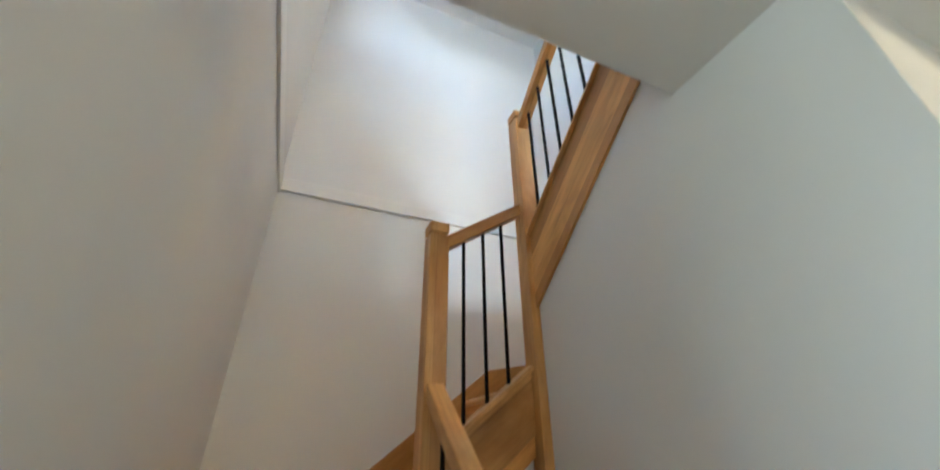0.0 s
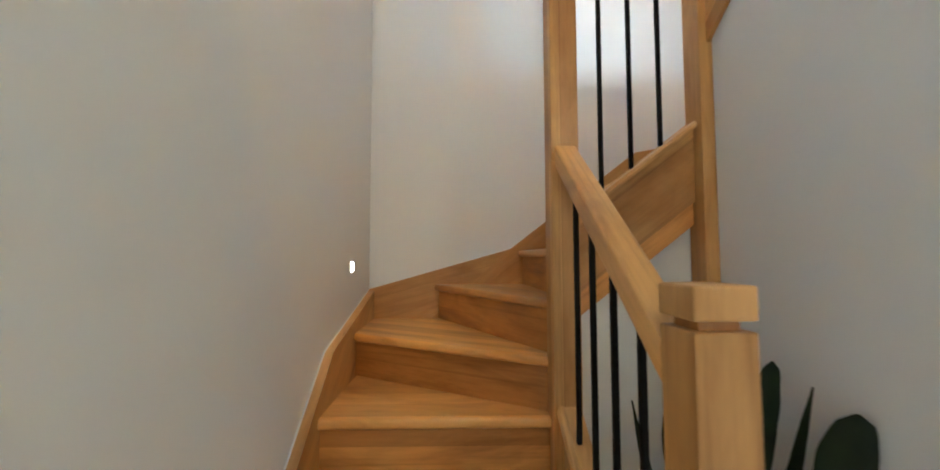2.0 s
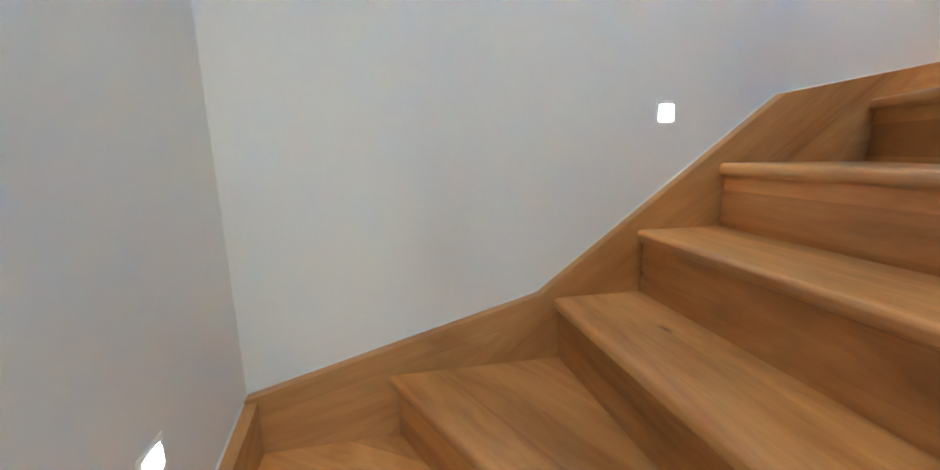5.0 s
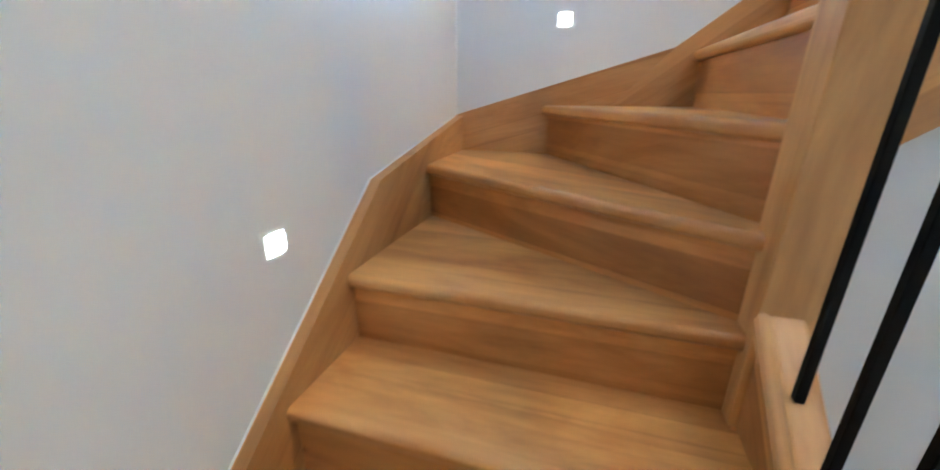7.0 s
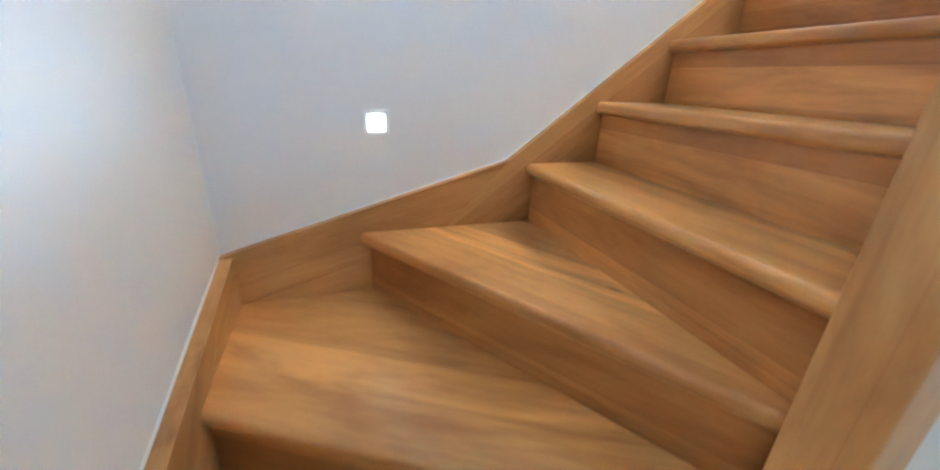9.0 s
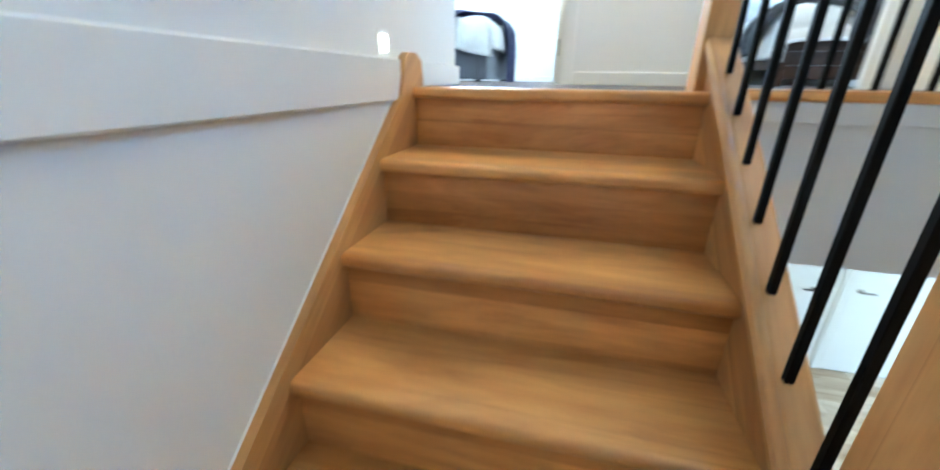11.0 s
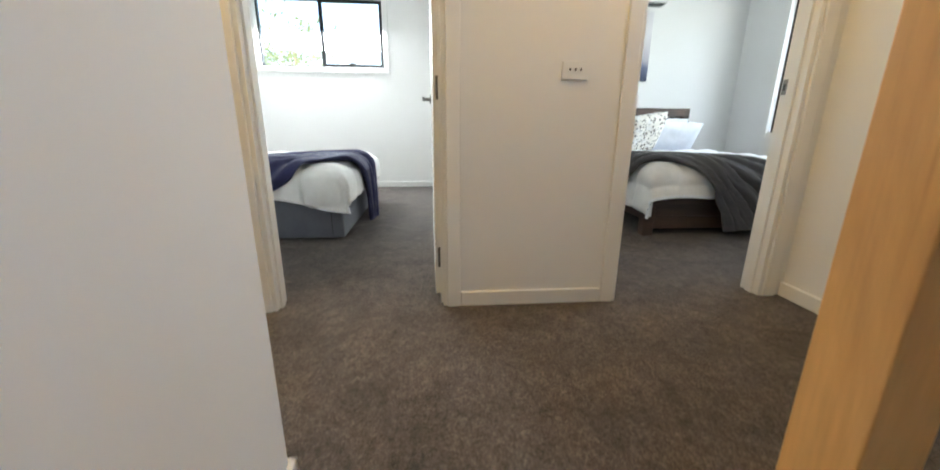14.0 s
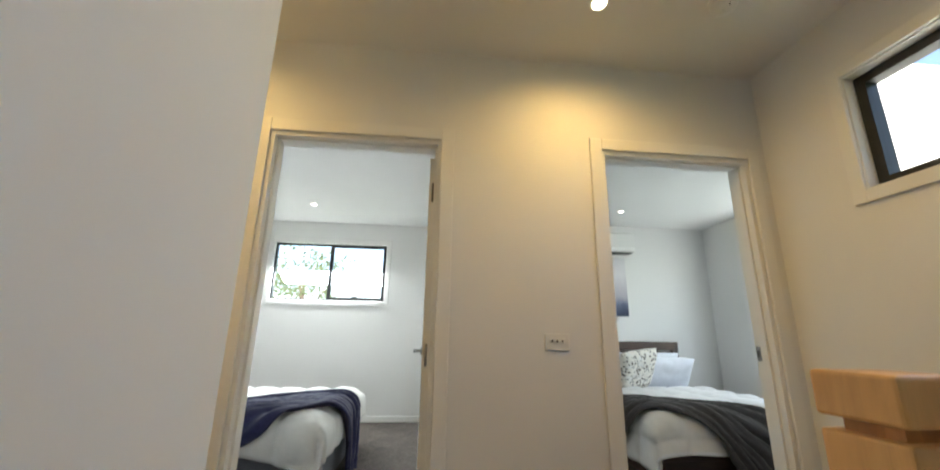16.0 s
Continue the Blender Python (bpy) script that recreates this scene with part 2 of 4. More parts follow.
M_BULB_COOL = material("downlight_lens_neutral", (0.9, 0.9, 0.85), 0.5, emit=(1.0, 0.93, 0.82), strength=1.8)
M_GREY = material("grey_upholstery", (0.2, 0.21, 0.24), build=cloth((0.165, 0.172, 0.20), (0.10, 0.105, 0.125)))
M_QUILT = material("white_quilt", (0.8, 0.79, 0.77), build=cloth((0.82, 0.81, 0.79), (0.76, 0.75, 0.73), 300, 6, 0.25))
M_SHEET = material("pillow_cotton", (0.8, 0.82, 0.86), build=cloth((0.80, 0.82, 0.87), (0.76, 0.78, 0.83), 500, 8, 0.2))
M_NAVY = material("navy_knit", (0.02, 0.025, 0.07), build=cloth((0.032, 0.036, 0.125), (0.010, 0.011, 0.042), 260, 14, 0.9))
M_CHAR = material("charcoal_knit", (0.08, 0.08, 0.085), build=cloth((0.128, 0.123, 0.130), (0.041, 0.040, 0.044), 260, 14, 0.9))
M_WALNUT = material("dark_walnut", (0.07, 0.04, 0.028), build=wood((0.115, 0.064, 0.042), (0.074, 0.040, 0.027), (0.032, 0.017, 0.012), False, 0.45))
M_FLORAL = material("floral_cotton", (0.7, 0.66, 0.6), build=floral_nodes)
M_LEAF = material("plant_leaf", (0.03, 0.06, 0.02), build=leaf_nodes)
M_POT = material("pot_glaze", (0.55, 0.54, 0.51), build=paint((0.55, 0.54, 0.51), 0.4))
M_SOIL = material("soil", (0.05, 0.035, 0.025), build=paint((0.05, 0.035, 0.025), 0.95))
M_PRINT = material("art_print", (0.5, 0.5, 0.52), 0.6, build=print_nodes)
M_CANVAS = material("canvas_edge", (0.7, 0.69, 0.66), build=paint((0.7, 0.69, 0.66), 0.8))
M_GRASS = material("lawn", (0.06, 0.09, 0.03), build=paint((0.07, 0.10, 0.035), 0.95))
M_BARK = material("bark", (0.16, 0.12, 0.09), build=paint((0.16, 0.12, 0.09), 0.9))


def foliage_nodes(n, l, b):
    """Thin leaves that let half of the light through."""
    vec = coords(n, l, (1, 1, 1), False)
    col = ramp(n, l, noise_node(n, l, vec, 2.5, 3), (0.3, (0.10, 0.12, 0.07)), (0.7, (0.16, 0.18, 0.11)))
    tr, mx = n.new("ShaderNodeBsdfTranslucent"), n.new("ShaderNodeMixShader")
    l.new(col, b.inputs["Base Color"])
    l.new(mixed(n, l, col, (3.0, 3.0, 2.6), 1.0, "MULTIPLY"), tr.inputs["Color"])
    b.inputs["Roughness"].default_value = 0.6
    l.new(b.outputs[0], mx.inputs[1])
    l.new(tr.outputs[0], mx.inputs[2])
    out = next(k for k in n if k.type == "OUTPUT_MATERIAL")
    l.new(mx.outputs[0], out.inputs["Surface"])


M_FOLIAGE = material("tree_leaf", (0.07, 0.11, 0.035), build=foliage_nodes)

# ---- building helpers ----


def box_into(bm, x0, x1, y0, y1, z0, z1, bevel=0.0, seg=1):
    m = Matrix.Translation(((x0 + x1) / 2, (y0 + y1) / 2, (z0 + z1) / 2)) @ Matrix.Diagonal((abs(x1 - x0), abs(y1 - y0), abs(z1 - z0), 1))
    vs = bmesh.ops.create_cube(bm, size=1, matrix=m)["verts"]
    if bevel:
        es = list({e for v in vs for e in v.link_edges})
        bmesh.ops.bevel(bm, geom=es, offset=bevel, segments=seg, affect="EDGES", profile=0.5)
    return bm


def box(x0, x1, y0, y1, z0, z1, bevel=0.0, seg=1):
    return box_into(bmesh.new(), x0, x1, y0, y1, z0, z1, bevel, seg)


def prism_into(bm, pts, vec):
    """A solid from a flat polygon, pushed along vec."""
    a = [bm.verts.new(p) for p in pts]
    b = [bm.verts.new(Vector(p) + Vector(vec)) for p in pts]
    n = len(pts)
    fs = [bm.faces.new(a), bm.faces.new(list(reversed(b)))]
    for k in range(n):
        fs.append(bm.faces.new((a[k], b[k], b[(k + 1) % n], a[(k + 1) % n])))
    bmesh.ops.recalc_face_normals(bm, faces=fs)
    return bm


def prism(pts, vec):
    return prism_into(bmesh.new(), pts, vec)


def lathe(profile, seg=24):
    """A turned solid round z from (radius, height) pairs."""
    bm = bmesh.new()
    rings = [[bm.verts.new((r * math.cos(2 * math.pi * k / seg), r * math.sin(2 * math.pi * k / seg), z)) for k in range(seg)] for r, z in profile]
    for a, b in zip(rings, rings[1:]):
        for k in range(seg):
            bm.faces.new((a[k], a[(k + 1) % seg], b[(k + 1) % seg], b[k]))
    bm.faces.new(list(reversed(rings[0])))
    bm.faces.new(rings[-1])
    bmesh.ops.recalc_face_normals(bm, faces=bm.faces[:])
    return bm


def mesh_of(bm, name, mat, smooth=False):
    me = bpy.data.meshes.new(name)
    bm.to_mesh(me)
    bm.free()
    me.materials.append(mat)
    if smooth:
        me.polygons.foreach_set("use_smooth", [True] * len(me.polygons))
    return me


def part(name, bm, mat, parent, label="", m=None, smooth=False):
    """One mesh under a thing or a part. m: its pose in the world."""
    ob = new(name, bm if isinstance(bm, bpy.types.Mesh) else mesh_of(bm, name, mat, smooth))
    ob.parent = parent
    base, up = Matrix.Identity(4), parent
    while up:
        base = up.matrix_basis @ base
        up = up.parent
    ob.matrix_basis = base.inverted() @ (m or Matrix.Identity(4))
    return tagged(ob, label)


def thing(name, x, y, z, label, category, group=""):
    ob = new(name)
    ob.empty_display_size = 0.1
    ob.matrix_basis = pose(x, y, z)
    return tagged(ob, label, category, group)


def structure(name, bm, mat, label="", category=""):
    return tagged(new(name, mesh_of(bm, name, mat)), label, category, kind="structure")


def along(p, q, up=(0, 0, 1)):
    """A pose at p whose x runs to q and whose z leans to up."""
    x = (Vector(q) - Vector(p)).normalized()
    y = Vector(up).cross(x).normalized()
    z = x.cross(y)
    m = Matrix((x, y, z)).transposed().to_4x4()
    m.translation = p
    return m


def wall_x(name, y0, y1, x0, x1, z0, z1, holes, mat, label):
    """A wall along x with holes (xa, xb, za, zb) through it."""
    bm = bmesh.new()
    xs = sorted({x0, x1, *[v for h in holes for v in h[:2]]})
    for a, b in zip(xs, xs[1:]):
        cut = sorted((h[2], h[3]) for h in holes if h[0] <= a + 1e-6 and h[1] >= b - 1e-6)
        z = z0
        for za, zb in [*cut, (z1, z1)]:
            if za - z > 1e-4:
                box_into(bm, a, b, y0, y1, z, za)
            z = zb
    return structure(name, bm, mat, label, "wall")


def wall_y(name, x0, x1, y0, y1, z0, z1, holes, mat, label):
    bm = bmesh.new()
    ys = sorted({y0, y1, *[v for h in holes for v in h[:2]]})
    for a, b in zip(ys, ys[1:]):
        cut = sorted((h[2], h[3]) for h in holes if h[0] <= a + 1e-6 and h[1] >= b - 1e-6)
        z = z0
        for za, zb in [*cut, (z1, z1)]:
            if za - z > 1e-4:
                box_into(bm, x0, x1, a, b, z, za)
            z = zb
    return structure(name, bm, mat, label, "wall")


# ---- the large structure ----
FL, CE, SO = 2.88, 5.46, 2.39          # upper floor, upper ceiling, soffit of the landing
XW, XE, YN = 0.0, 2.19, 3.0            # faces of the stairwell's west, east and north walls
YD, YD2 = -0.295, -0.415               # door wall's two faces
YF, YE, CB = -3.70, -4.15, 5.555       # far walls of the west and east bedrooms, bedroom ceiling
D1, D2, DH = (1.775, 2.595), (0.115, 0.935), FL + 2.06
W1 = (2.445, 4.025, 4.43, 5.255)
W2 = (-3.05, -1.20, 3.66, 5.22)
W3 = (0.15, 2.55, 4.60, 5.14)

wall_y("wall_west_lower", -0.12, XW, 0.71, 3.12, 0, SO, [], M_WALL, "smooth off-white painted wall beside the stair")
wall_y("wall_west", -0.12, XW, YD2, 3.12, SO, CE, [W3], M_WALL, "off-white painted wall with a high window")
wall_x("wall_north", YN, YN + 0.12, XW, XE, 0, CE, [], M_WALL, "smooth off-white painted wall behind the stair")
wall_y("wall_east", XE, XE + 0.12, 0.68, 3.12, 0, CE, [], M_WALL, "smooth off-white painted wall beside the upper flight")
wall_x("wall_doors", YD2, YD, -2.27, 4.92, FL, CB, [(D1[0], D1[1], FL, DH), (D2[0], D2[1], FL, DH)], M_WALL, "cream painted wall with two bedroom doorways")
wall_x("wall_south_east", YE - 0.18, YE, 1.58, 4.92, FL - 0.3, CB, [W1], M_WALL, "white painted bedroom wall with a window")
wall_x("wall_south_west", YF - 0.18, YF, -2.27, 1.48, FL - 0.3, CB, [], M_WALL, "white painted bedroom wall behind the timber bed")
wall_y("wall_partition", 1.48, 1.58, YE - 0.18, YD2, FL, CB, [], M_WALL, "white painted wall between the bedrooms")
wall_y("wall_bed_east", 4.80, 4.92, YE, YD2, FL - 0.3, CB, [], M_WALL, "white painted bedroom wall")
wall_y("wall_bed_west", -2.27, -2.15, YF, YD2, FL - 0.3, CB, [W2], M_WALL, "white painted bedroom wall with a tall window")
wall_y("wall_hall_end", 3.40, 3.52, YD, 0.68, FL - 0.3, CE, [], M_WALL, "cream painted wall closing the upper hall")
wall_x("wall_hall_north", 0.68, 0.80, XE + 0.12, 3.52, FL - 0.3, CE, [], M_WALL, "cream painted wall of the upper hall")
structure("ceiling_hall", box(-0.12, 3.52, YD, 3.12, CE, CE + 0.215), M_CEIL, "flat white painted ceiling of the hall", "ceiling")
structure("ceiling_bedrooms", box(-2.27, 4.92, YE - 0.18, YD, CB, CB + 0.12), M_CEIL, "flat white painted ceiling of the bedrooms", "ceiling")
slab = bmesh.new()
box_into(slab, -0.12, 1.355, YD2, 1.15, SO, FL - 0.012)
box_into(slab, 1.355, XE, YD2, 1.133, SO, FL - 0.012)
structure("landing_slab", slab, M_WALL, "white plastered landing edge and soffit", "floor")
lowcap = bmesh.new()
box_into(lowcap, -4.32, -0.12, -2.0, 0.83, SO, SO + 0.1)
box_into(lowcap, -0.12, 2.43, -2.0, YD2, SO, SO + 0.1)
box_into(lowcap, XE, 2.43, YD2, 0.70, SO, SO + 0.1)
structure("ceiling_lower", lowcap, M_CEIL, "flat white ceiling of the lower hall", "ceiling")
bed_slab = bmesh.new()
box_into(bed_slab, -2.27, 1.58, YF, YD2, FL - 0.28, FL - 0.012)
box_into(bed_slab, 1.58, 4.92, YE, YD2, FL - 0.28, FL - 0.012)
box_into(bed_slab, XE, 3.52, YD2, 0.70, FL - 0.28, FL - 0.012)
structure("floor_slab", bed_slab, M_CEIL, "floor under the bedroom carpet", "floor")
carp = bmesh.new()
box_into(carp, XW, XE, YD2, 1.090, FL - 0.012, FL)
box_into(carp, 1.366, XE, 1.090, 1.152, FL - 0.012, FL)
box_into(carp, XE, 3.40, YD2, 0.68, FL - 0.012, FL)
structure("carpet_hall", carp, M_CARPET, "mottled brown-grey cut pile carpet of the landing", "carpet")
structure("carpet_bedroom_west", box(-2.15, 1.48, YF, YD2, FL - 0.012, FL), M_CARPET, "mottled brown-grey cut pile bedroom carpet", "carpet")
structure("carpet_bedroom_east", box(1.58, 4.80, YE, YD2, FL - 0.012, FL), M_CARPET, "mottled brown-grey cut pile bedroom carpet", "carpet")

# walls under the stair
wall_bm = prism([(1.306, 0.72, 0), (1.306, 2.055, 0), (1.306, 2.055, 1.945), (1.306, 1.16, 2.635), (1.306, 1.152, SO), (1.306, 0.72, SO)], (0.10, 0, 0))
structure("wall_under_upper_flight", wall_bm, M_WALL, "smooth off-white wall under the upper flight", "wall")
wall_bm = prism([(0.852, 2.135, 0), (1.261, 2.135, 0), (1.261, 2.135, 1.345), (0.852, 2.135, 1.02)], (0, 0.06, 0))
structure("wall_under_middle_flight", wall_bm, M_WALL, "small white wall under the middle flight", "wall")
wall_bm = prism([(0.80, 1.45, 0), (0.80, 2.045, 0), (0.80, 2.045, 0.425), (0.80, 1.49, 0.0)], (0.02, 0, 0))
structure("wall_under_lower_flight", wall_bm, M_WALL, "small white wall under the lower flight", "wall")
wall_x("wall_return", 0.72, 0.82, 1.406, 2.43, 0, SO, [], M_WALL, "white wall of the lower hall")
wall_y("wall_lower_east", 2.31, 2.43, -1.87, 0.72, 0, SO, [], M_WALL, "white wall closing the lower hall")
wall_x("wall_lower_south", -2.0, -1.87, -4.32, 2.43, 0, SO, [], M_WALL, "white wall of the lower hall")
wall_y("wall_lower_west", -4.32, -4.20, -1.87, 0.71, 0, SO, [(-1.6, 0.4, 0.3, 2.2)], M_WALL, "white wall with a window at the end of the lower hall")
wall_x("wall_lower_north", 0.71, 0.83, -4.32, -0.12, 0, SO, [], M_WALL, "white wall of the lower hall")
floor_bm = box(-4.2, 2.31, -1.87, 0.71, -0.10, -0.014)
box_into(floor_bm, 0.0, 2.19, 0.71, 3.0, -0.10, -0.014)
structure("floor", floor_bm, M_SOIL, "floor under the boards", "floor")

# ---- the staircase ----
R = 0.18
XI = 1.325                              # inner side of the upper flight
# nose lines: where each tread's front edge meets the wall string and the inner side
NOSE = {
    1: ((0.025, 1.385), (0.800, 1.385)), 2: ((0.025, 1.625), (0.800, 1.625)), 3: ((0.025, 1.865), (0.800, 1.865)),
    4: ((0.025, 2.105), (0.800, 2.085)), 5: ((0.025, 2.554), (0.768, 2.115)), 6: ((0.350, 2.975), (0.780, 2.130)),
    7: ((0.811, 2.975), (0.835, 2.130)), 8: ((1.050, 2.975), (1.050, 2.115)), 9: ((1.290, 2.975), (1.283, 2.115)),
    10: ((1.782, 2.975), (1.308, 2.140)), 11: ((2.165, 2.648), (1.345, 2.135)), 12: ((2.165, 2.156), (1.345, 2.130)),
    13: ((2.165, 1.942), (1.322, 1.942)), 14: ((2.165, 1.719), (1.322, 1.719)), 15: ((2.165, 1.489), (1.322, 1.489)),
    16: ((2.165, 1.236), (1.322, 1.236)),
}
stair = thing("staircase", 0.8, 2.2, 0, "clear-finished oak winder staircase with closed risers between white walls", "staircase")


def tread(i):
    """Tread i in its own axes: x along the nose from wall to inner side, y towards the back."""
    (lx, ly), (rx, ry) = NOSE[i]
    a, b = Vector((lx, ly, 0)), Vector((rx, ry, 0))
    m = along(a + Vector((0, 0, R * i)), b + Vector((0, 0, R * i)))
    pts = [a, b]
    if i < 16:
        (l2, m2), (r2, n2) = NOSE[i + 1]
        c, d = Vector((r2, n2, 0)), Vector((l2, m2, 0))
        back = (d - c).normalized().cross(Vector((0, 0, 1))) * 0.035
        c, d = c + back, d + back
        pts += [c, d]
        if i == 5:
            pts.append(Vector((0.025, 2.975, 0)))
        if i == 10:
            pts.append(Vector((2.165, 2.975, 0)))
    else:
        pts += [Vector((rx, 1.1525, 0)), Vector((lx, 1.1525, 0))]
    inv = m.inverted()
    loc = []
    for p in pts:
        q = inv @ Vector((p.x, p.y, R * i))
        loc.append((q.x, q.y, 0))
    bm = prism([(x, y, -0.034) for x, y, _ in loc], (0, 0, 0.034))
    bm.verts.ensure_lookup_table()
    front = [e for e in bm.edges if all(abs(v.co.y) < 1e-4 for v in e.verts) and abs(e.verts[0].co.z - e.verts[1].co.z) < 1e-4]
    bmesh.ops.bevel(bm, geom=front, offset=0.013, segments=4, affect="EDGES", profile=0.5)
    return bm, m


def riser(i):
    (lx, ly), (rx, ry) = NOSE[i]
    a, b = Vector((lx, ly, R * (i - 1))), Vector((rx, ry, R * (i - 1)))
    m = along(a, b)
    w = (b - a).length
    return box(0, w, 0.022, 0.037, 0.0, R - 0.034), m


for i in range(1, 17):
    bm, m = tread(i)
    part("tread", bm, M_TREAD, stair, "", m)
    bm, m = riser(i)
    part("riser", bm, M_OAK_SHADED, stair, "", m)


def tilt(bm, m, w, rise):
    """Turns a board's own axes so that its grain (local x) climbs by rise over w; gives its new pose."""
    turn = Matrix.Rotation(-math.atan2(rise, w), 4, "Y")
    bm.transform(turn.inverted())
    return m @ turn


def string_on(name, m, pts, t, w, rise, mat=M_POST, label=""):
    """A board cut to an outline (along, height) in the pose m, t thick, its grain climbing by rise over w."""
    bm = prism([(x, 0, z) for x, z in pts], (0, t, 0))
    return part(name, bm, mat, stair, label, tilt(bm, m, w, rise))


# wall strings: tops follow the flights, bottoms run below the treads
mw = along((0.004, 1.33, 0), (0.004, 3, 0))
string_on("wall_string", mw, [(0, 0), (0, 0.19), (0.04, 0.222), (0.93, 0.893), (1.665, 1.054), (1.665, 0.40), (0.9, 0.35), (0.3, 0.0)], -0.031, 1.0, 0.66)
mn = along((0.004, 2.996, 0), (2.19, 2.996, 0))
string_on("wall_string", mn, [(0.0, 1.054), (0.766, 1.270), (0.25, 0.825), (0.0, 0.5)], -0.031, 1.0, 0.28, M_POST, "winder board with a scarfed end")
string_on("wall_string", mn, [(0.7675, 1.2712), (1.472, 1.81), (1.97, 1.9012), (1.722, 1.686), (1.5, 1.2), (0.75, 0.7), (0.2515, 0.8262)], -0.0312, 1.0, 0.77)
string_on("wall_string", mn, [(1.9715, 1.9015), (2.182, 1.940), (2.182, 1.35), (1.5015, 1.2), (1.7235, 1.6872)], -0.0308, 1.0, 0.19, M_POST, "winder board with a scarfed end")
me_ = along((2.186, 2.996, 0), (2.186, 1.1, 0))
string_on("wall_string", me_, [(0.0, 1.940), (0.781, 2.169), (0.55, 1.93), (0.30, 1.60), (0.0, 1.45)], -0.0225, 1.0, 0.29, M_POST, "winder board with a scarfed end")
string_on("wall_string", me_, [(0.7825, 2.1702), (1.67, 2.852), (1.716, 2.962), (1.74, 2.976), (1.80, 2.976), (1.842, 2.955), (1.856, 2.885), (1.86, 2.56), (0.78, 1.70), (0.3015, 1.602), (0.5515, 1.931)], -0.0223, 1.0, 0.77)


def caulk(m, pts):
    """A bead of white filler where a wall string's top meets the wall."""
    bm = bmesh.new()
    for (x0, z0), (x1, z1) in zip(pts, pts[1:]):
        prism_into(bm, [(x0, -0.0005, z0 - 0.0005), (x1, -0.0005, z1 - 0.0005), (x1, 0.0035, z1 + 0.0015), (x0, 0.0035, z0 + 0.0015)], (0, -0.001, 0.0005))
    part("caulk_bead", bm, M_TRIM, stair, "thin white filler bead", m)


caulk(mw, [(0.04, 0.222), (0.93, 0.893), (1.660, 1.054)])
caulk(mn, [(0.004, 1.054), (0.766, 1.270), (1.472, 1.81), (2.180, 1.940)])
caulk(me_, [(0.004, 1.940), (0.781, 2.169), (1.66, 2.845)])


def inner_string(p, q, drop, thick, side, label=""):
    """A sloped inner string whose top edge runs p to q, with a moulded capping for the balusters."""
    p, q = Vector(p), Vector(q)
    flat = Vector((q.x, q.y, p.z))
    m = along(p, flat)
    w, rise = (flat - p).length, q.z - p.z
    bm = prism([(0, 0, 0), (w, 0, rise), (w, 0, rise - drop), (0, 0, -drop)], (0, thick * side, 0))
    bmesh.ops.translate(bm, verts=bm.verts[:], vec=(0, -thick * side / 2, 0))
    ob = part("inner_string", bm, M_POST, stair, label, tilt(bm, m, w, rise))
    rim = ((-0.038, 0), (0.038, 0), (0.038, 0.014), (0.035, 0.018), (0.0345, 0.023), (0.031, 0.0262), (0.026, 0.0272), (0.020, 0.0262), (0.0175, 0.0235),
           (0.0155, 0.0225), (0.0130, 0.0232), (0.0115, 0.0240), (-0.028, 0.0240), (-0.0325, 0.0222), (-0.034, 0.0195), (-0.034, 0.018), (-0.038, 0.014))
    cap = prism([(0, y, z) for y, z in rim], (w, 0, rise))
    part("capping", cap, M_POST, ob, "moulded oak capping", tilt(cap, m, w, rise))
    return ob


inner_string((0.81, 1.44, 0.283), (0.81, 2.045, 0.745), 0.32, 0.036, 1)
inner_string((0.852, 2.12, 1.341), (1.263, 2.12, 1.656), 0.245, 0.036, 1)
inner_string((1.311, 2.061, 2.310), (1.311, 1.163, 2.993), 0.375, 0.038, 1)
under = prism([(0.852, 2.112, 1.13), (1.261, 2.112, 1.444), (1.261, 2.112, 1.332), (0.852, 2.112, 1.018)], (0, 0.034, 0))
part("lower_string", under, M_OAK_SHADED, stair, "set-back lower board of the middle flight", tilt(under, Matrix.Identity(4), 1.0, 0.767))


def newel(parent, x, y, z0, z1, w=0.088):
    h = w / 2
    m = along((x, y, z0), (x, y, z1), (0, 1, 0))
    L = z1 - z0
    post = part("newel_post", box(0, L - 0.062, -h, h, -h, h, 0.003, 2), M_POST, parent, "", m)
    # recessed neck in the darker oak, which deepens the groove's shade by colour
    part("neck", box(L - 0.063, L - 0.047, -h + 0.015, h - 0.015, -h + 0.015, h - 0.015), M_OAK_SHADED, post, "groove under the cap, its shade put into a darker oak", m)
    part("cap", box(L - 0.048, L, -h - 0.001, h + 0.001, -h - 0.001, h + 0.001, 0.004, 2), M_POST, post, "square oak cap", m)


def handrail(parent, p, q):
    p, q = Vector(p), Vector(q)
    flat = Vector((q.x, q.y, p.z))
    m = along(p, flat)
    w, rise = (flat - p).length, q.z - p.z
    bm = prism([(0, -0.034, 0), (w, -0.034, rise), (w, -0.034, rise - 0.072), (0, -0.034, -0.072)], (0, 0.068, 0))
    long = [e for e in bm.edges if abs((e.verts[0].co - e.verts[1].co).x) > w * 0.9]
    bmesh.ops.bevel(bm, geom=long, offset=0.007, segments=2, affect="EDGES", profile=0.5)
    part("handrail", bm, M_POST, parent, "", tilt(bm, m, w, rise))


def balusters(parent, spots):
    for x, y, z0, z1 in spots:
        part("baluster", box(-0.0068, 0.0068, -0.0068, 0.0068, 0, z1 - z0, 0.0015), M_METAL, parent, "", pose(x, y, z0))


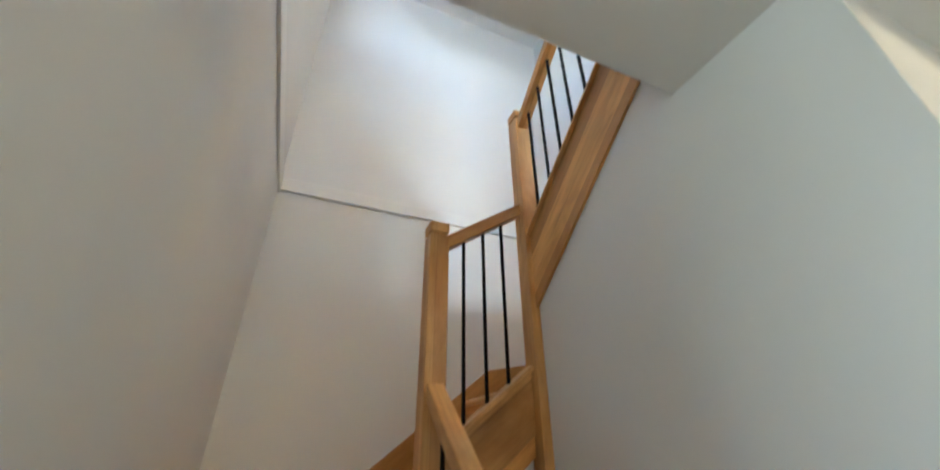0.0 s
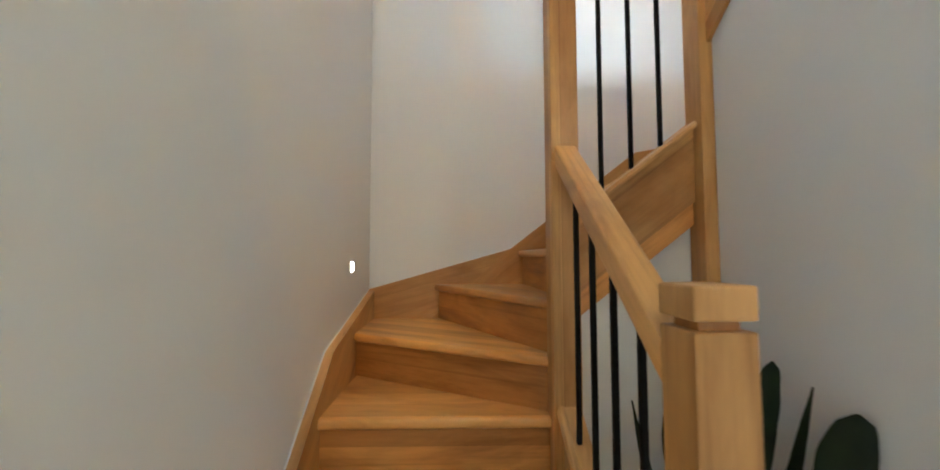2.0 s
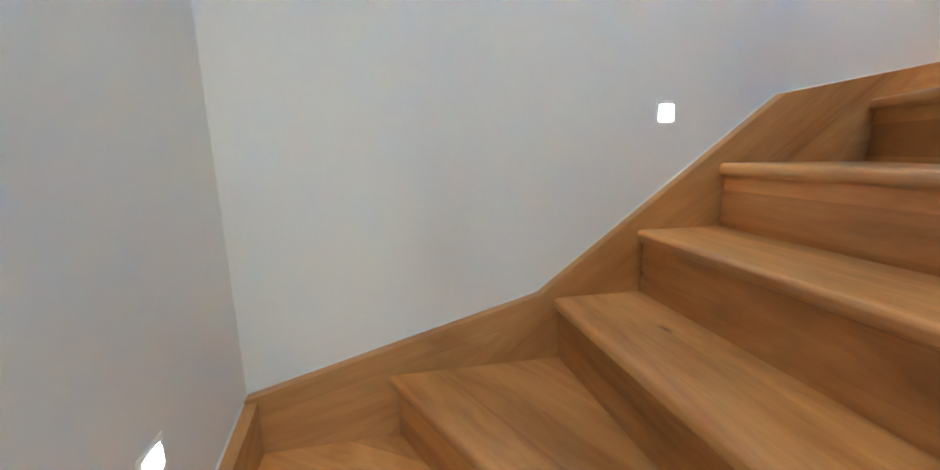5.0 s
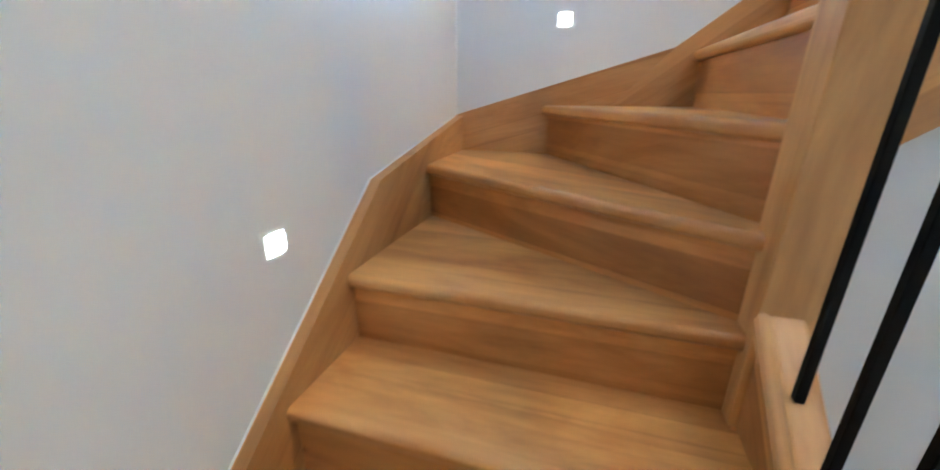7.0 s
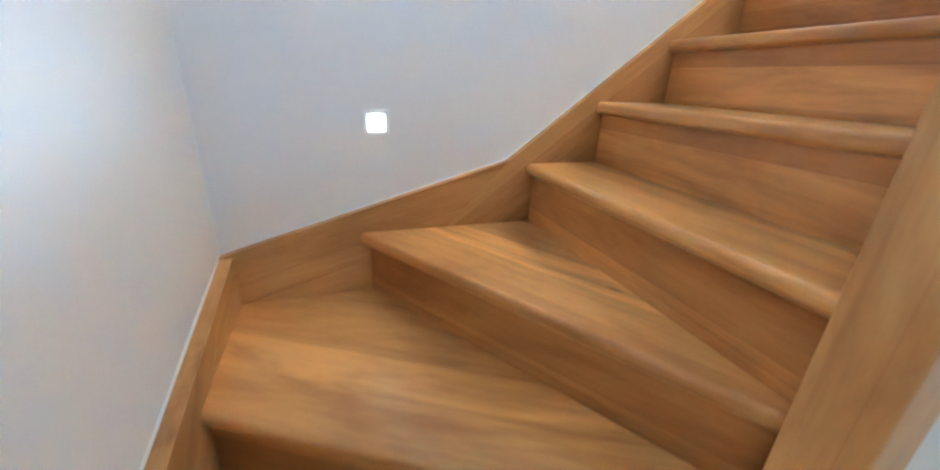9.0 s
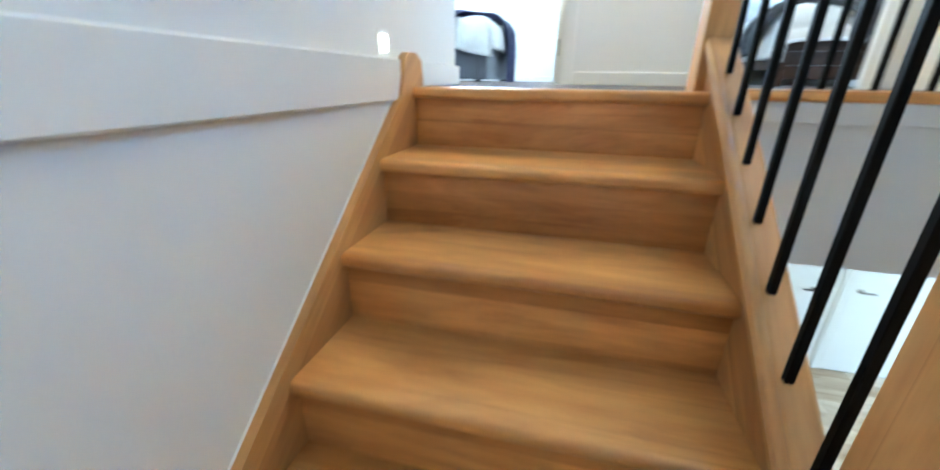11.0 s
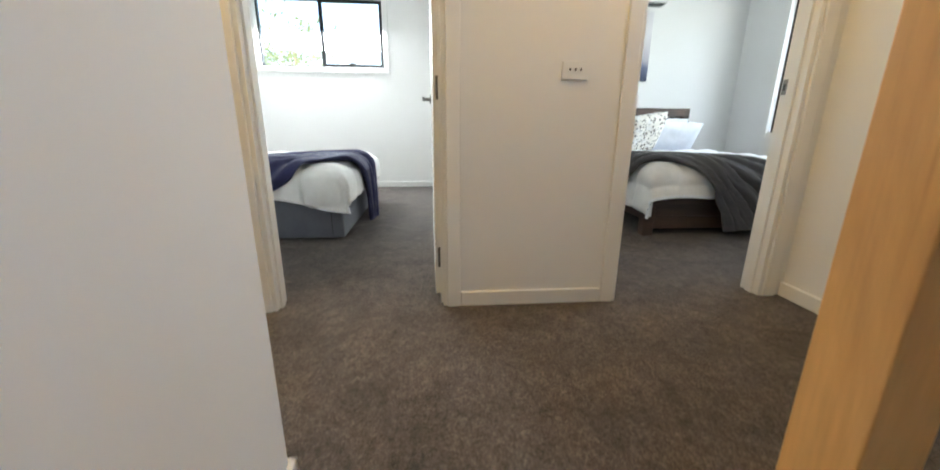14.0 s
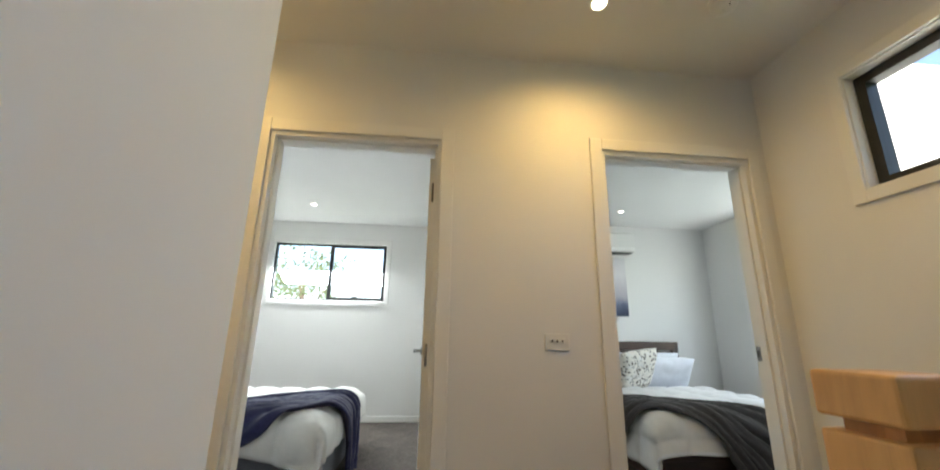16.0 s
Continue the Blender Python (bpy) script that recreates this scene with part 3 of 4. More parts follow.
rail1 = thing("stair_balustrade", 0.81, 1.405, 0, "oak balustrade with black metal balusters on the lower flight", "balustrade", "stair balustrades")
newel(rail1, 0.816, 1.388, 0, 1.186)
newel(rail1, 0.808, 2.09, 0, 2.275)
handrail(rail1, (0.81, 1.440, 1.098), (0.81, 2.046, 1.577))
balusters(rail1, [(0.81, y, 0.309 + 0.763 * (y - 1.44), 1.028 + 0.79 * (y - 1.44)) for y in (1.571, 1.698, 1.826, 1.953)])
rail2 = thing("stair_balustrade", 1.05, 2.10, 1.35, "oak balustrade with three black balusters on the middle flight", "balustrade", "stair balustrades")
newel(rail2, 1.311, 2.106, 0, 3.19, 0.09)
handrail(rail2, (0.852, 2.12, 2.235), (1.263, 2.12, 2.516))
balusters(rail2, [(x, 2.12, 1.366 + 0.767 * (x - 0.852), 2.170 + 0.683 * (x - 0.852)) for x in (0.952, 1.055, 1.158)])
rail3 = thing("stair_balustrade", 1.31, 1.6, 2.6, "oak balustrade with black metal balusters on the upper flight", "balustrade", "stair balustrades")
newel(rail3, 1.311, 1.120, FL - 0.25, 3.957)
handrail(rail3, (1.311, 2.061, 3.118), (1.311, 1.163, 3.842))
balusters(rail3, [(1.313, y, 2.335 + 0.760 * (2.061 - y), 3.050 + 0.80 * (2.061 - y)) for y in (1.285, 1.403, 1.520, 1.637, 1.753, 1.870, 1.987)])
rail4 = thing("landing_balustrade", 0.65, 1.15, FL, "oak balustrade with black metal balusters along the landing edge", "balustrade", "stair balustrades")
handrail(rail4, (0.003, 1.13, 3.84), (1.278, 1.13, 3.84))
balusters(rail4, [(1.156 - 0.1195 * k, 1.13, 2.887, 3.77) for k in range(10)])

nosing = thing("landing_nosing", 0.65, 1.15, FL, "oak nosing board along the landing edge with a white fascia", "trim")
tagged(nosing, kind="structure")
part("nosing_board", box(0.0, 1.271, -0.04, 0.045, -0.030, 0.0, 0.010, 2), M_TREAD, nosing, "", pose(0.003, 1.128, 2.889))
part("fascia", box(0.0, 1.271, 0.0, 0.016, 0, 0.0555, 0.002), M_TRIM, nosing, "white painted fascia board", pose(0.003, 1.1505, 2.803))

# ---- skirtings, bands and trims ----


def board(name, p, q, h0, h1, t, out, label=""):
    """A skirting board from p to q (plan), between two heights, t thick towards out."""
    m = along((*p, h0), (*q, h0))
    w = (Vector(q) - Vector(p)).length
    s = 1 if (m.to_3x3() @ Vector((0, 1, 0))).dot(Vector((*out, 0))) > 0 else -1
    bm = box(0, w, 0.0005 * s, t * s, 0, h1 - h0, 0.003, 1)
    ob = tagged(new(name, mesh_of(bm, name, M_TRIM)), label or "white enamel skirting board", "skirting", "skirting boards", "structure")
    ob.matrix_basis = m
    return ob


BT, BB = FL + 0.075, FL - 0.037
board("baseboard_stairwell", (XW, 1.20), (XW, YN), BB, BT, 0.017, (1, 0), "white band skirting round the stairwell at floor level")
board("baseboard_stairwell", (XW + 0.018, YN), (XE - 0.018, YN), BB + 0.012, BT, 0.017, (0, -1), "white band skirting round the stairwell at floor level")
board("baseboard_stairwell", (XE, YN), (XE, 1.298), BB, BT, 0.017, (-1, 0), "white band skirting round the stairwell at floor level")
board("baseboard", (XE, 1.14), (XE, 0.663), FL, BT, 0.017, (-1, 0))
board("baseboard", (XE - 0.017, 0.68), (3.40, 0.68), FL, BT, 0.017, (0, -1))
board("baseboard", (XW, 1.10), (XW, YD), FL, BT, 0.017, (1, 0))
board("baseboard", (1.005, YD), (1.705, YD), FL, BT, 0.012, (0, 1))
board("baseboard", (2.665, YD), (3.40, YD), FL, BT, 0.012, (0, 1))
board("baseboard", (1.60, YE), (4.80, YE), FL, BT, 0.017, (0, 1))
board("baseboard", (-2.15, YF), (1.48, YF), FL, BT, 0.017, (0, 1))
board("baseboard", (-2.15, YF), (-2.15, YD2), FL, BT, 0.017, (1, 0))
board("baseboard", (1.58, YE), (1.58, YD2 - 0.9), FL, BT, 0.017, (1, 0))
board("baseboard", (-4.20, -1.87), (-2.095, -1.87), 0, 0.09, 0.017, (0, 1), "white skirting board of the lower hall")


board("baseboard", (-0.125, -1.87), (2.31, -1.87), 0, 0.09, 0.017, (0, 1), "white skirting board of the lower hall")


# ---- doorways ----


def doorway(name, x0, x1, label):
    d = thing(name, (x0 + x1) / 2, YD, FL, label, "door frame", "bedroom door frames")
    tagged(d, kind="structure")
    for a, b in ((x0 - 0.002, x0 + 0.016), (x1 - 0.016, x1 + 0.002)):
        part("jamb", box(a, b, YD2 - 0.001, YD + 0.001, FL, DH), M_TRIM, d)
    part("head", box(x0 + 0.016, x1 - 0.016, YD2 - 0.001, YD + 0.001, DH - 0.018, DH), M_TRIM, d)
    for a, b in ((x0 + 0.0165, x0 + 0.028), (x1 - 0.028, x1 - 0.0165)):
        part("door_stop", box(a, b, YD2 + 0.045, YD - 0.035, FL, DH - 0.018), M_TRIM, d)
    part("door_stop", box(x0 + 0.028, x1 - 0.028, YD2 + 0.045, YD - 0.035, DH - 0.024, DH - 0.018), M_TRIM, d)
    for y0, y1 in ((YD + 0.0005, YD + 0.016), (YD2 - 0.016, YD2 - 0.0005)):
        part("architrave", box(x0 - 0.066, x0 - 0.003, y0, y1, FL, DH + 0.066, 0.004, 2), M_TRIM, d)
        part("architrave", box(x1 + 0.003, x1 + 0.066, y0, y1, FL, DH + 0.066, 0.004, 2), M_TRIM, d)
        part("architrave", box(x0 - 0.003, x1 + 0.003, y0, y1, DH + 0.003, DH + 0.066, 0.004, 2), M_TRIM, d)
    return d


frame1 = doorway("door_frame_1", D1[0], D1[1], "cream enamel door frame of the east bedroom")
frame2 = doorway("door_frame_2", D2[0], D2[1], "cream enamel door frame of the west bedroom")
for h in (0.22, 1.02, 1.82):
    hg = part("hinge", box(D1[0] + 0.016, D1[0] + 0.019, YD2 + 0.002, YD2 + 0.042, FL + h - 0.05, FL + h + 0.05), M_HINGE, frame1, "steel butt hinge")
    part("knuckle", lathe([(0.009, -0.05), (0.010, -0.048), (0.010, 0.048), (0.009, 0.05)], 14), M_HINGE, hg, "", pose(D1[0] + 0.029, YD2 + 0.022, FL + h), True)
strike = part("strike_plate", box(D2[0] + 0.016, D2[0] + 0.0185, YD2 + 0.005, YD2 + 0.030, FL + 1.01, FL + 1.08), M_STEEL, frame2, "steel strike plate")
part("latch_hole", box(D2[0] + 0.0185, D2[0] + 0.0195, YD2 + 0.011, YD2 + 0.024, FL + 1.03, FL + 1.06), M_DARK, frame2)


def door(hx, hy, turn, label, side):
    """A flush door leaf hung at (hx, hy), swung by turn degrees, with lever handles."""
    m = pose(hx, hy, FL + 0.012, 0, 0, turn)
    d = thing("door", hx, hy, FL, label, "door")
    d.matrix_basis = m
    leaf = part("leaf", box(0.002, 0.786, -0.036 * side, 0, 0, 2.01, 0.002), M_TRIM, d, "", m)
    for y, s in ((0.0, 1.0 * side), (-0.036 * side, -1.0 * side)):
        rose = lathe([(0.026, 0), (0.026, 0.007), (0.022, 0.009)], 20)
        hm = m @ pose(0.726, y, 1.0, -90 * s, 0, 0)
        han = part("handle_rose", rose, M_STEEL, leaf, "round steel rose", hm, True)
        lev = lathe([(0.009, 0.008), (0.009, 0.045)], 12)
        box_into(lev, -0.010, 0.010, -0.011, 0.011, 0.038, 0.054, 0.003)
        box_into(lev, -0.115, 0.008, -0.009, 0.009, 0.042, 0.054, 0.004, 2)
        part("lever", lev, M_STEEL, leaf, "satin steel lever handle", hm)
    return d


door(D1[0] + 0.016, YD2 - 0.004, -89.2, "white flush bedroom door standing open with a steel lever", -1)
door(D2[1] - 0.016, YD2 - 0.004, -79.0, "white flush bedroom door standing wide open inside the room", 1)


# ---- windows ----


def window_in(name, m, w, h, lights, label, trim=0.06, depth=0.12, f=0.027):
    """A dark aluminium window: x across, z up, y out of the room; m puts its lower left corner on the wall's inner face."""
    d = thing(name, 0, 0, 0, label, "window")
    d.matrix_basis = m
    tagged(d, kind="structure")
    fr = part("window_frame", box(0.012, w - 0.012, depth - 0.06, depth, 0.012, 0.012 + f), M_FRAME, d, "dark aluminium frame", m)
    part("frame_head", box(0.012, w - 0.012, depth - 0.06, depth, h - 0.012 - f, h - 0.012), M_FRAME, d, "", m)
    for x in (0.012, w - 0.012 - f):
        part("frame_stile", box(x, x + f, depth - 0.06, depth, 0.012 + f, h - 0.012 - f), M_FRAME, d, "", m)
    step = (w - 0.024 - f) / lights
    for k in range(1, lights):
        x = 0.012 + k * step
        part("mullion", box(x - 0.008, x + f + 0.004, depth - 0.062, depth, 0.012 + f, h - 0.012 - f), M_FRAME, d, "", m)
    for k in range(lights):
        x0, x1 = 0.012 + k * step + f, 0.012 + (k + 1) * step
        g = part("pane", box(x0 - 0.004, x1 + 0.004, depth - 0.032, depth - 0.027, 0.012 + f - 0.004, h - 0.012 - f + 0.004), M_GLASS, d, "clear glass", m)
        g.visible_shadow = False
        if k == lights - 1:
            s = 0.024
            sash = bmesh.new()
            box_into(sash, x0, x1, depth - 0.075, depth - 0.045, 0.012 + f, 0.012 + f + s)
            box_into(sash, x0, x1, depth - 0.075, depth - 0.045, h - 0.012 - f - s, h - 0.012 - f)
            box_into(sash, x0, x0 + s, depth - 0.075, depth - 0.045, 0.012 + f + s, h - 0.012 - f - s)
            box_into(sash, x1 - s, x1, depth - 0.075, depth - 0.045, 0.012 + f + s, h - 0.012 - f - s)
            sa = part("sash", sash, M_FRAME, d, "awning sash", m)
            part("winder", box((x0 + x1) / 2 - 0.05, (x0 + x1) / 2 + 0.03, depth - 0.10, depth - 0.075, 0.054, 0.072, 0.004), M_FRAME, sa, "small chain winder", m)
    for name2, b in (("reveal", (0, 0.012, 0.001, depth, 0, h)), ("reveal", (w - 0.012, w, 0.001, depth, 0, h)), ("reveal", (0.012, w - 0.012, 0.001, depth, h - 0.012, h)), ("window_sill", (0.012, w - 0.012, 0.001, depth, 0, 0.012))):
        part(name2, box(*b), M_TRIM, d, "", m)
    t = trim
    for b in ((-t, 0.006, -0.016, -0.0005, -t, h + t), (w - 0.006, w + t, -0.016, -0.0005, -t, h + t), (0.006, w - 0.006, -0.016, -0.0005, h - 0.006, h + t), (0.006, w - 0.006, -0.016, -0.0005, -t, 0.006)):
        part("architrave", box(*b, 0.003), M_TRIM, d, "", m)
    return d


window_in("window_1", pose(W1[1], YE, W1[2], 0, 0, 180), W1[1] - W1[0], W1[3] - W1[2], 2, "dark two-light bedroom window with white reveals", 0.06, 0.12, 0.019)
window_in("window_2", pose(-2.15, W2[0], W2[2], 0, 0, 90), W2[1] - W2[0], W2[3] - W2[2], 2, "tall bedroom window in white reveals", 0.05, 0.10)
window_in("window_3", pose(XW, W3[0], W3[2], 0, 0, 90), W3[1] - W3[0], W3[3] - W3[2], 3, "high dark-framed window over the landing", 0.05, 0.11, 0.042)
window_in("window_4", pose(-4.20, -1.6, 0.3, 0, 0, 90), 2.0, 1.9, 2, "wide window at the end of the lower hall", 0.05, 0.11)


# ---- lights and fittings ----
def step_light(m, label):
    d = thing("step_light", 0, 0, 0, label, "wall light", "step lights")
    d.matrix_basis = m
    rim = bmesh.new()
    for b in ((-0.033, 0.033, 0.021, 0.033), (-0.033, 0.033, -0.033, -0.021), (-0.033, -0.021, -0.021, 0.021), (0.021, 0.033, -0.021, 0.021)):
        box_into(rim, b[0], b[1], -0.003, -0.0005, b[2], b[3], 0.0008)
    part("bezel", rim, M_PLASTIC, d, "", m)
    lens = bmesh.new()
    ring = [(sx * 0.013 + 0.008 * math.cos(a), sz * 0.013 + 0.008 * math.sin(a)) for sx, sz, a0 in ((1, 1, 0), (-1, 1, 90), (-1, -1, 180), (1, -1, 270)) for a in [radians(a0 + 22.5 * k) for k in range(5)]]
    prism_into(lens, [(x, -0.0045, z) for x, z in ring], (0, 0.0035, 0))
    part("lens", lens, M_LENS, d, "glowing square lens", m)


step_light(pose(XW, 2.622, 1.182, 0, 0, 90), "small square step light glowing on the wall beside the stair")
step_light(pose(1.130, YN, 1.755), "small square step light glowing on the wall beside the stair")
step_light(pose(XE, 2.587, 2.272, 0, 0, -90), "small square step light glowing on the wall beside the stair")
step_light(pose(XE, 1.372, 2.990, 0, 0, -90), "small square step light glowing just above the white band")


def downlight(x, y, z, bulb, label):
    d = thing("downlight", x, y, z, label, "ceiling light", "recessed downlights")
    part("trim_ring", lathe([(0.046, -0.001), (0.046, -0.004), (0.036, -0.005), (0.036, -0.001)], 28), M_PLASTIC, d, "", pose(x, y, z), True)
    part("lens", lathe([(0.034, -0.003), (0.030, -0.0065)], 24), bulb, d, "glowing lens", pose(x, y, z), True)


downlight(1.09, 0.12, CE, M_BULB, "round recessed downlight glowing warm in the hall ceiling")
# made-up fitting to go with the landing's fill lamp
downlight(0.62, 0.70, CE, M_BULB, "added recessed downlight, an unseen warm fill over the landing")
downlight(2.85, 0.19, CE, M_BULB, "round recessed downlight glowing warm in the corridor")
downlight(3.29, -3.31, CB, M_BULB_COOL, "round recessed downlight lit in the bedroom ceiling")
downlight(-0.57, -3.03, CB, M_BULB_COOL, "round recessed downlight lit in the bedroom ceiling")
downlight(1.55, -0.20, SO, M_BULB_COOL, "round recessed downlight lit in the lower hall ceiling")
downlight(-1.0, 0.0, SO, M_BULB_COOL, "round recessed downlight lit in the lower hall ceiling")

alarm = thing("smoke_alarm", 0.545, 0.19, CE, "round white smoke alarm on the hall ceiling", "smoke alarm")
part("base", lathe([(0.062, -0.001), (0.062, -0.010)], 32), M_PLASTIC, alarm, "", pose(0.545, 0.19, CE), True)
part("body", lathe([(0.055, -0.010), (0.055, -0.026), (0.046, -0.040), (0.020, -0.044)], 32), M_PLASTIC, alarm, "", pose(0.545, 0.19, CE), True)
part("indicator", lathe([(0.003, -0.040), (0.003, -0.046)], 8), M_DARK, alarm, "", pose(0.545, 0.225, CE))
part("test_button", lathe([(0.009, -0.043), (0.008, -0.047)], 16), M_PLASTIC, alarm, "", pose(0.545, 0.19, CE))

hatch = thing("ceiling_hatch", 1.78, 0.42, CE, "flush white access hatch in the hall ceiling", "hatch")
hf = bmesh.new()
for b in ((1.48, 2.08, 0.10, 0.118), (1.48, 2.08, 0.722, 0.74), (1.48, 1.498, 0.118, 0.722), (2.062, 2.08, 0.118, 0.722)):
    box_into(hf, *b, CE - 0.006, CE - 0.0005, 0.001)
part("frame", hf, M_CEIL, hatch)
part("panel", box(1.502, 2.058, 0.122, 0.718, CE - 0.003, CE - 0.0005), M_CEIL, hatch)

switch = thing("light_switch", 1.215, YD, 3.968, "white wall plate with three rocker switches", "light switch")
part("plate", box(-0.058, 0.058, 0.0005, 0.009, -0.037, 0.037, 0.003, 2), M_PLASTIC, switch, "", pose(1.215, YD, 3.968))
for k in (-1, 0, 1):
    part("surround", box(-0.011, 0.011, 0.009, 0.0105, -0.013, 0.013, 0.001), M_TRIM, switch, "", pose(1.215 + 0.024 * k, YD, 3.972))
    part("rocker", box(-0.004, 0.004, 0.0105, 0.0145, -0.005, 0.005, 0.001), M_HINGE, switch, "", pose(1.215 + 0.024 * k, YD, 3.972))

sensor = thing("wall_sensor", XW, 0.90, 2.03, "small white wall sensor with a dark slot", "sensor")
part("case", box(0.0005, 0.028, -0.036, 0.036, -0.055, 0.055, 0.004, 2), M_PLASTIC, sensor, "", pose(XW, 0.90, 2.03))
part("slot", box(0.028, 0.0295, -0.008, 0.008, -0.030, 0.030), M_DARK, sensor, "", pose(XW, 0.90, 2.03))

lower_door = thing("lower_door", -1.6, -1.87, 0, "white flush door closed in the lower hall with a steel lever", "door")
part("leaf", box(-2.02, -1.20, -1.8695, -1.852, 0.012, 2.04, 0.002), M_TRIM, lower_door)
lv = lathe([(0.024, 0), (0.024, 0.008), (0.009, 0.010), (0.009, 0.045)], 16)
box_into(lv, -0.11, 0.01, -0.009, 0.009, 0.036, 0.048, 0.003)
part("lever", lv, M_STEEL, lower_door, "steel lever handle", pose(-1.29, -1.852, 0.98, -90, 0, 0))
for a, b, c, d_ in ((-1.195, -1.13, 0, 2.11), (-2.09, -2.025, 0, 2.11), (-2.025, -1.195, 2.045, 2.11)):
    part("architrave", box(a, b, -1.8695, -1.85, c, d_, 0.003), M_TRIM, lower_door)

side_door = thing("lower_door", -0.7, -1.87, 0, "cream flush door closed in the lower hall with a dark lever", "door")
part("leaf", box(-0.98, -0.20, -1.8695, -1.852, 0.012, 2.04, 0.002), M_WALL, side_door)
lv = lathe([(0.024, 0), (0.024, 0.008), (0.009, 0.010), (0.009, 0.045)], 16)
box_into(lv, -0.01, 0.11, -0.010, 0.010, 0.036, 0.048, 0.003)
part("lever", lv, M_DARK, side_door, "dark lever handle", pose(-0.90, -1.852, 0.95, -90, 0, 0))
for a, b, c, d_ in ((-0.195, -0.13, 0, 2.11), (-1.05, -0.985, 0, 2.11), (-0.985, -0.195, 2.045, 2.11)):
    part("architrave", box(a, b, -1.8695, -1.85, c, d_, 0.003), M_TRIM, side_door)


# ---- beds ----
def drape(cx, cy, hx, hy, top, r):
    """Lays a flat point (u, v) over a bed of half sizes hx, hy: past an edge it turns down the side."""
    def lay(u, v, lift):
        def fold(a, h):
            over = abs(a) - h
            if over <= 0:
                return a, 0.0, 0.0
            s = 1 if a > 0 else -1
            ang = min(over / r, math.pi / 2)
            rest = max(0.0, over - r * math.pi / 2)
            return s * (h + r * math.sin(ang)), r * (1 - math.cos(ang)) + rest, s * math.sin(ang)
        x, dx, nx = fold(u, hx - r)
        y, dy, ny = fold(v, hy - r)
        nz = math.sqrt(max(0.05, 1 - nx * nx - ny * ny))
        d = max(dx, dy) + 0.25 * min(dx, dy)
        return Vector((cx + x + nx * lift, cy + y + ny * lift, top - d + nz * lift))
    return lay


def sheet_mesh(lay, u0, u1, v0, v1, nu, nv, lift, hem=None):
    bm = bmesh.new()
    grid = []
    for i in range(nu + 1):
        row = []
        for j in range(nv + 1):
            s, t = i / nu, j / nv
            u, v = u0 + (u1 - u0) * s, v0 + (v1 - v0) * t
            if hem:
                u, v = hem(u, v, s, t)
            row.append(bm.verts.new(lay(u, v, lift(u, v, s, t))))
        grid.append(row)
    for i in range(nu):
        for j in range(nv):
            bm.faces.new((grid[i][j], grid[i + 1][j], grid[i + 1][j + 1], grid[i][j + 1]))
    bmesh.ops.recalc_face_normals(bm, faces=bm.faces[:])
    if sum(f.normal.z for f in bm.faces) < 0:
        bmesh.ops.reverse_faces(bm, faces=bm.faces[:])
    return bm


def thicken(ob, t):
    mod = ob.modifiers.new("thickness", "SOLIDIFY")
    mod.thickness, mod.offset = t, 1.0
    return ob


def quilted(u, v, cell=0.23, depth=0.022):
    a, b = abs(math.sin(math.pi * u / cell)), abs(math.sin(math.pi * v / cell))
    return depth * (min(a, 1) * min(b, 1)) ** 0.45 + 0.012 * noise.noise((u * 3.1, v * 3.1, 1.7)) + 0.006 * noise.noise((u * 11, v * 11, 4.2))


def step01(a, b, x):
    x = min(1.0, max(0.0, (x - a) / (b - a)))
    return x * x * (3 - 2 * x)


def rounded(u, v, su, sv, hu, hv, ou, ov, r=0.40):
    """Rounds the corner of a cloth that reaches ou, ov past the half sizes hu, hv on the sides su, sv."""
    p, q = (su * u - (hu + ou - r)) / r, (sv * v - (hv + ov - r)) / r
    if p <= 0 or q <= 0:
        return u, v
    k = max(p, q) / (p ** 3.0 + q ** 3.0) ** (1 / 3.0)
    return su * (hu + ou - r + p * r * k), sv * (hv + ov - r + q * r * k)


def pillow(name, w, h, t, mat, m, label, parent=None):
    bm = bmesh.new()
    n = 16
    top, bot = [], []
    for side, keep in ((1, top), (-1, bot)):
        for i in range(n + 1):
            row = []
            for j in range(n + 1):
                a, b = 2 * i / n - 1, 2 * j / n - 1
                edge = max(0.0, (1 - a ** 6) * (1 - b ** 6)) ** 0.55
                pin = 1 - 0.03 * (a * a * b * b) - 0.05 * (1 - a * a) * b * b - 0.05 * (1 - b * b) * a * a
                z = side * t / 2 * edge + 0.012 * noise.noise((a * 2, b * 2, side)) * edge
                row.append(bm.verts.new((a * w / 2 * pin, b * h / 2 * pin, z)))
            keep.append(row)
    for i in range(n):
        for j in range(n):
            bm.faces.new((top[i][j], top[i + 1][j], top[i + 1][j + 1], top[i][j + 1]))
            bm.faces.new((bot[i][j], bot[i][j + 1], bot[i + 1][j + 1], bot[i + 1][j]))
    bmesh.ops.remove_doubles(bm, verts=bm.verts[:], dist=0.0005)
    ob = tagged(new(name, mesh_of(bm, name, mat, True)), label, "pillow")
    ob.matrix_basis = m
    return ob


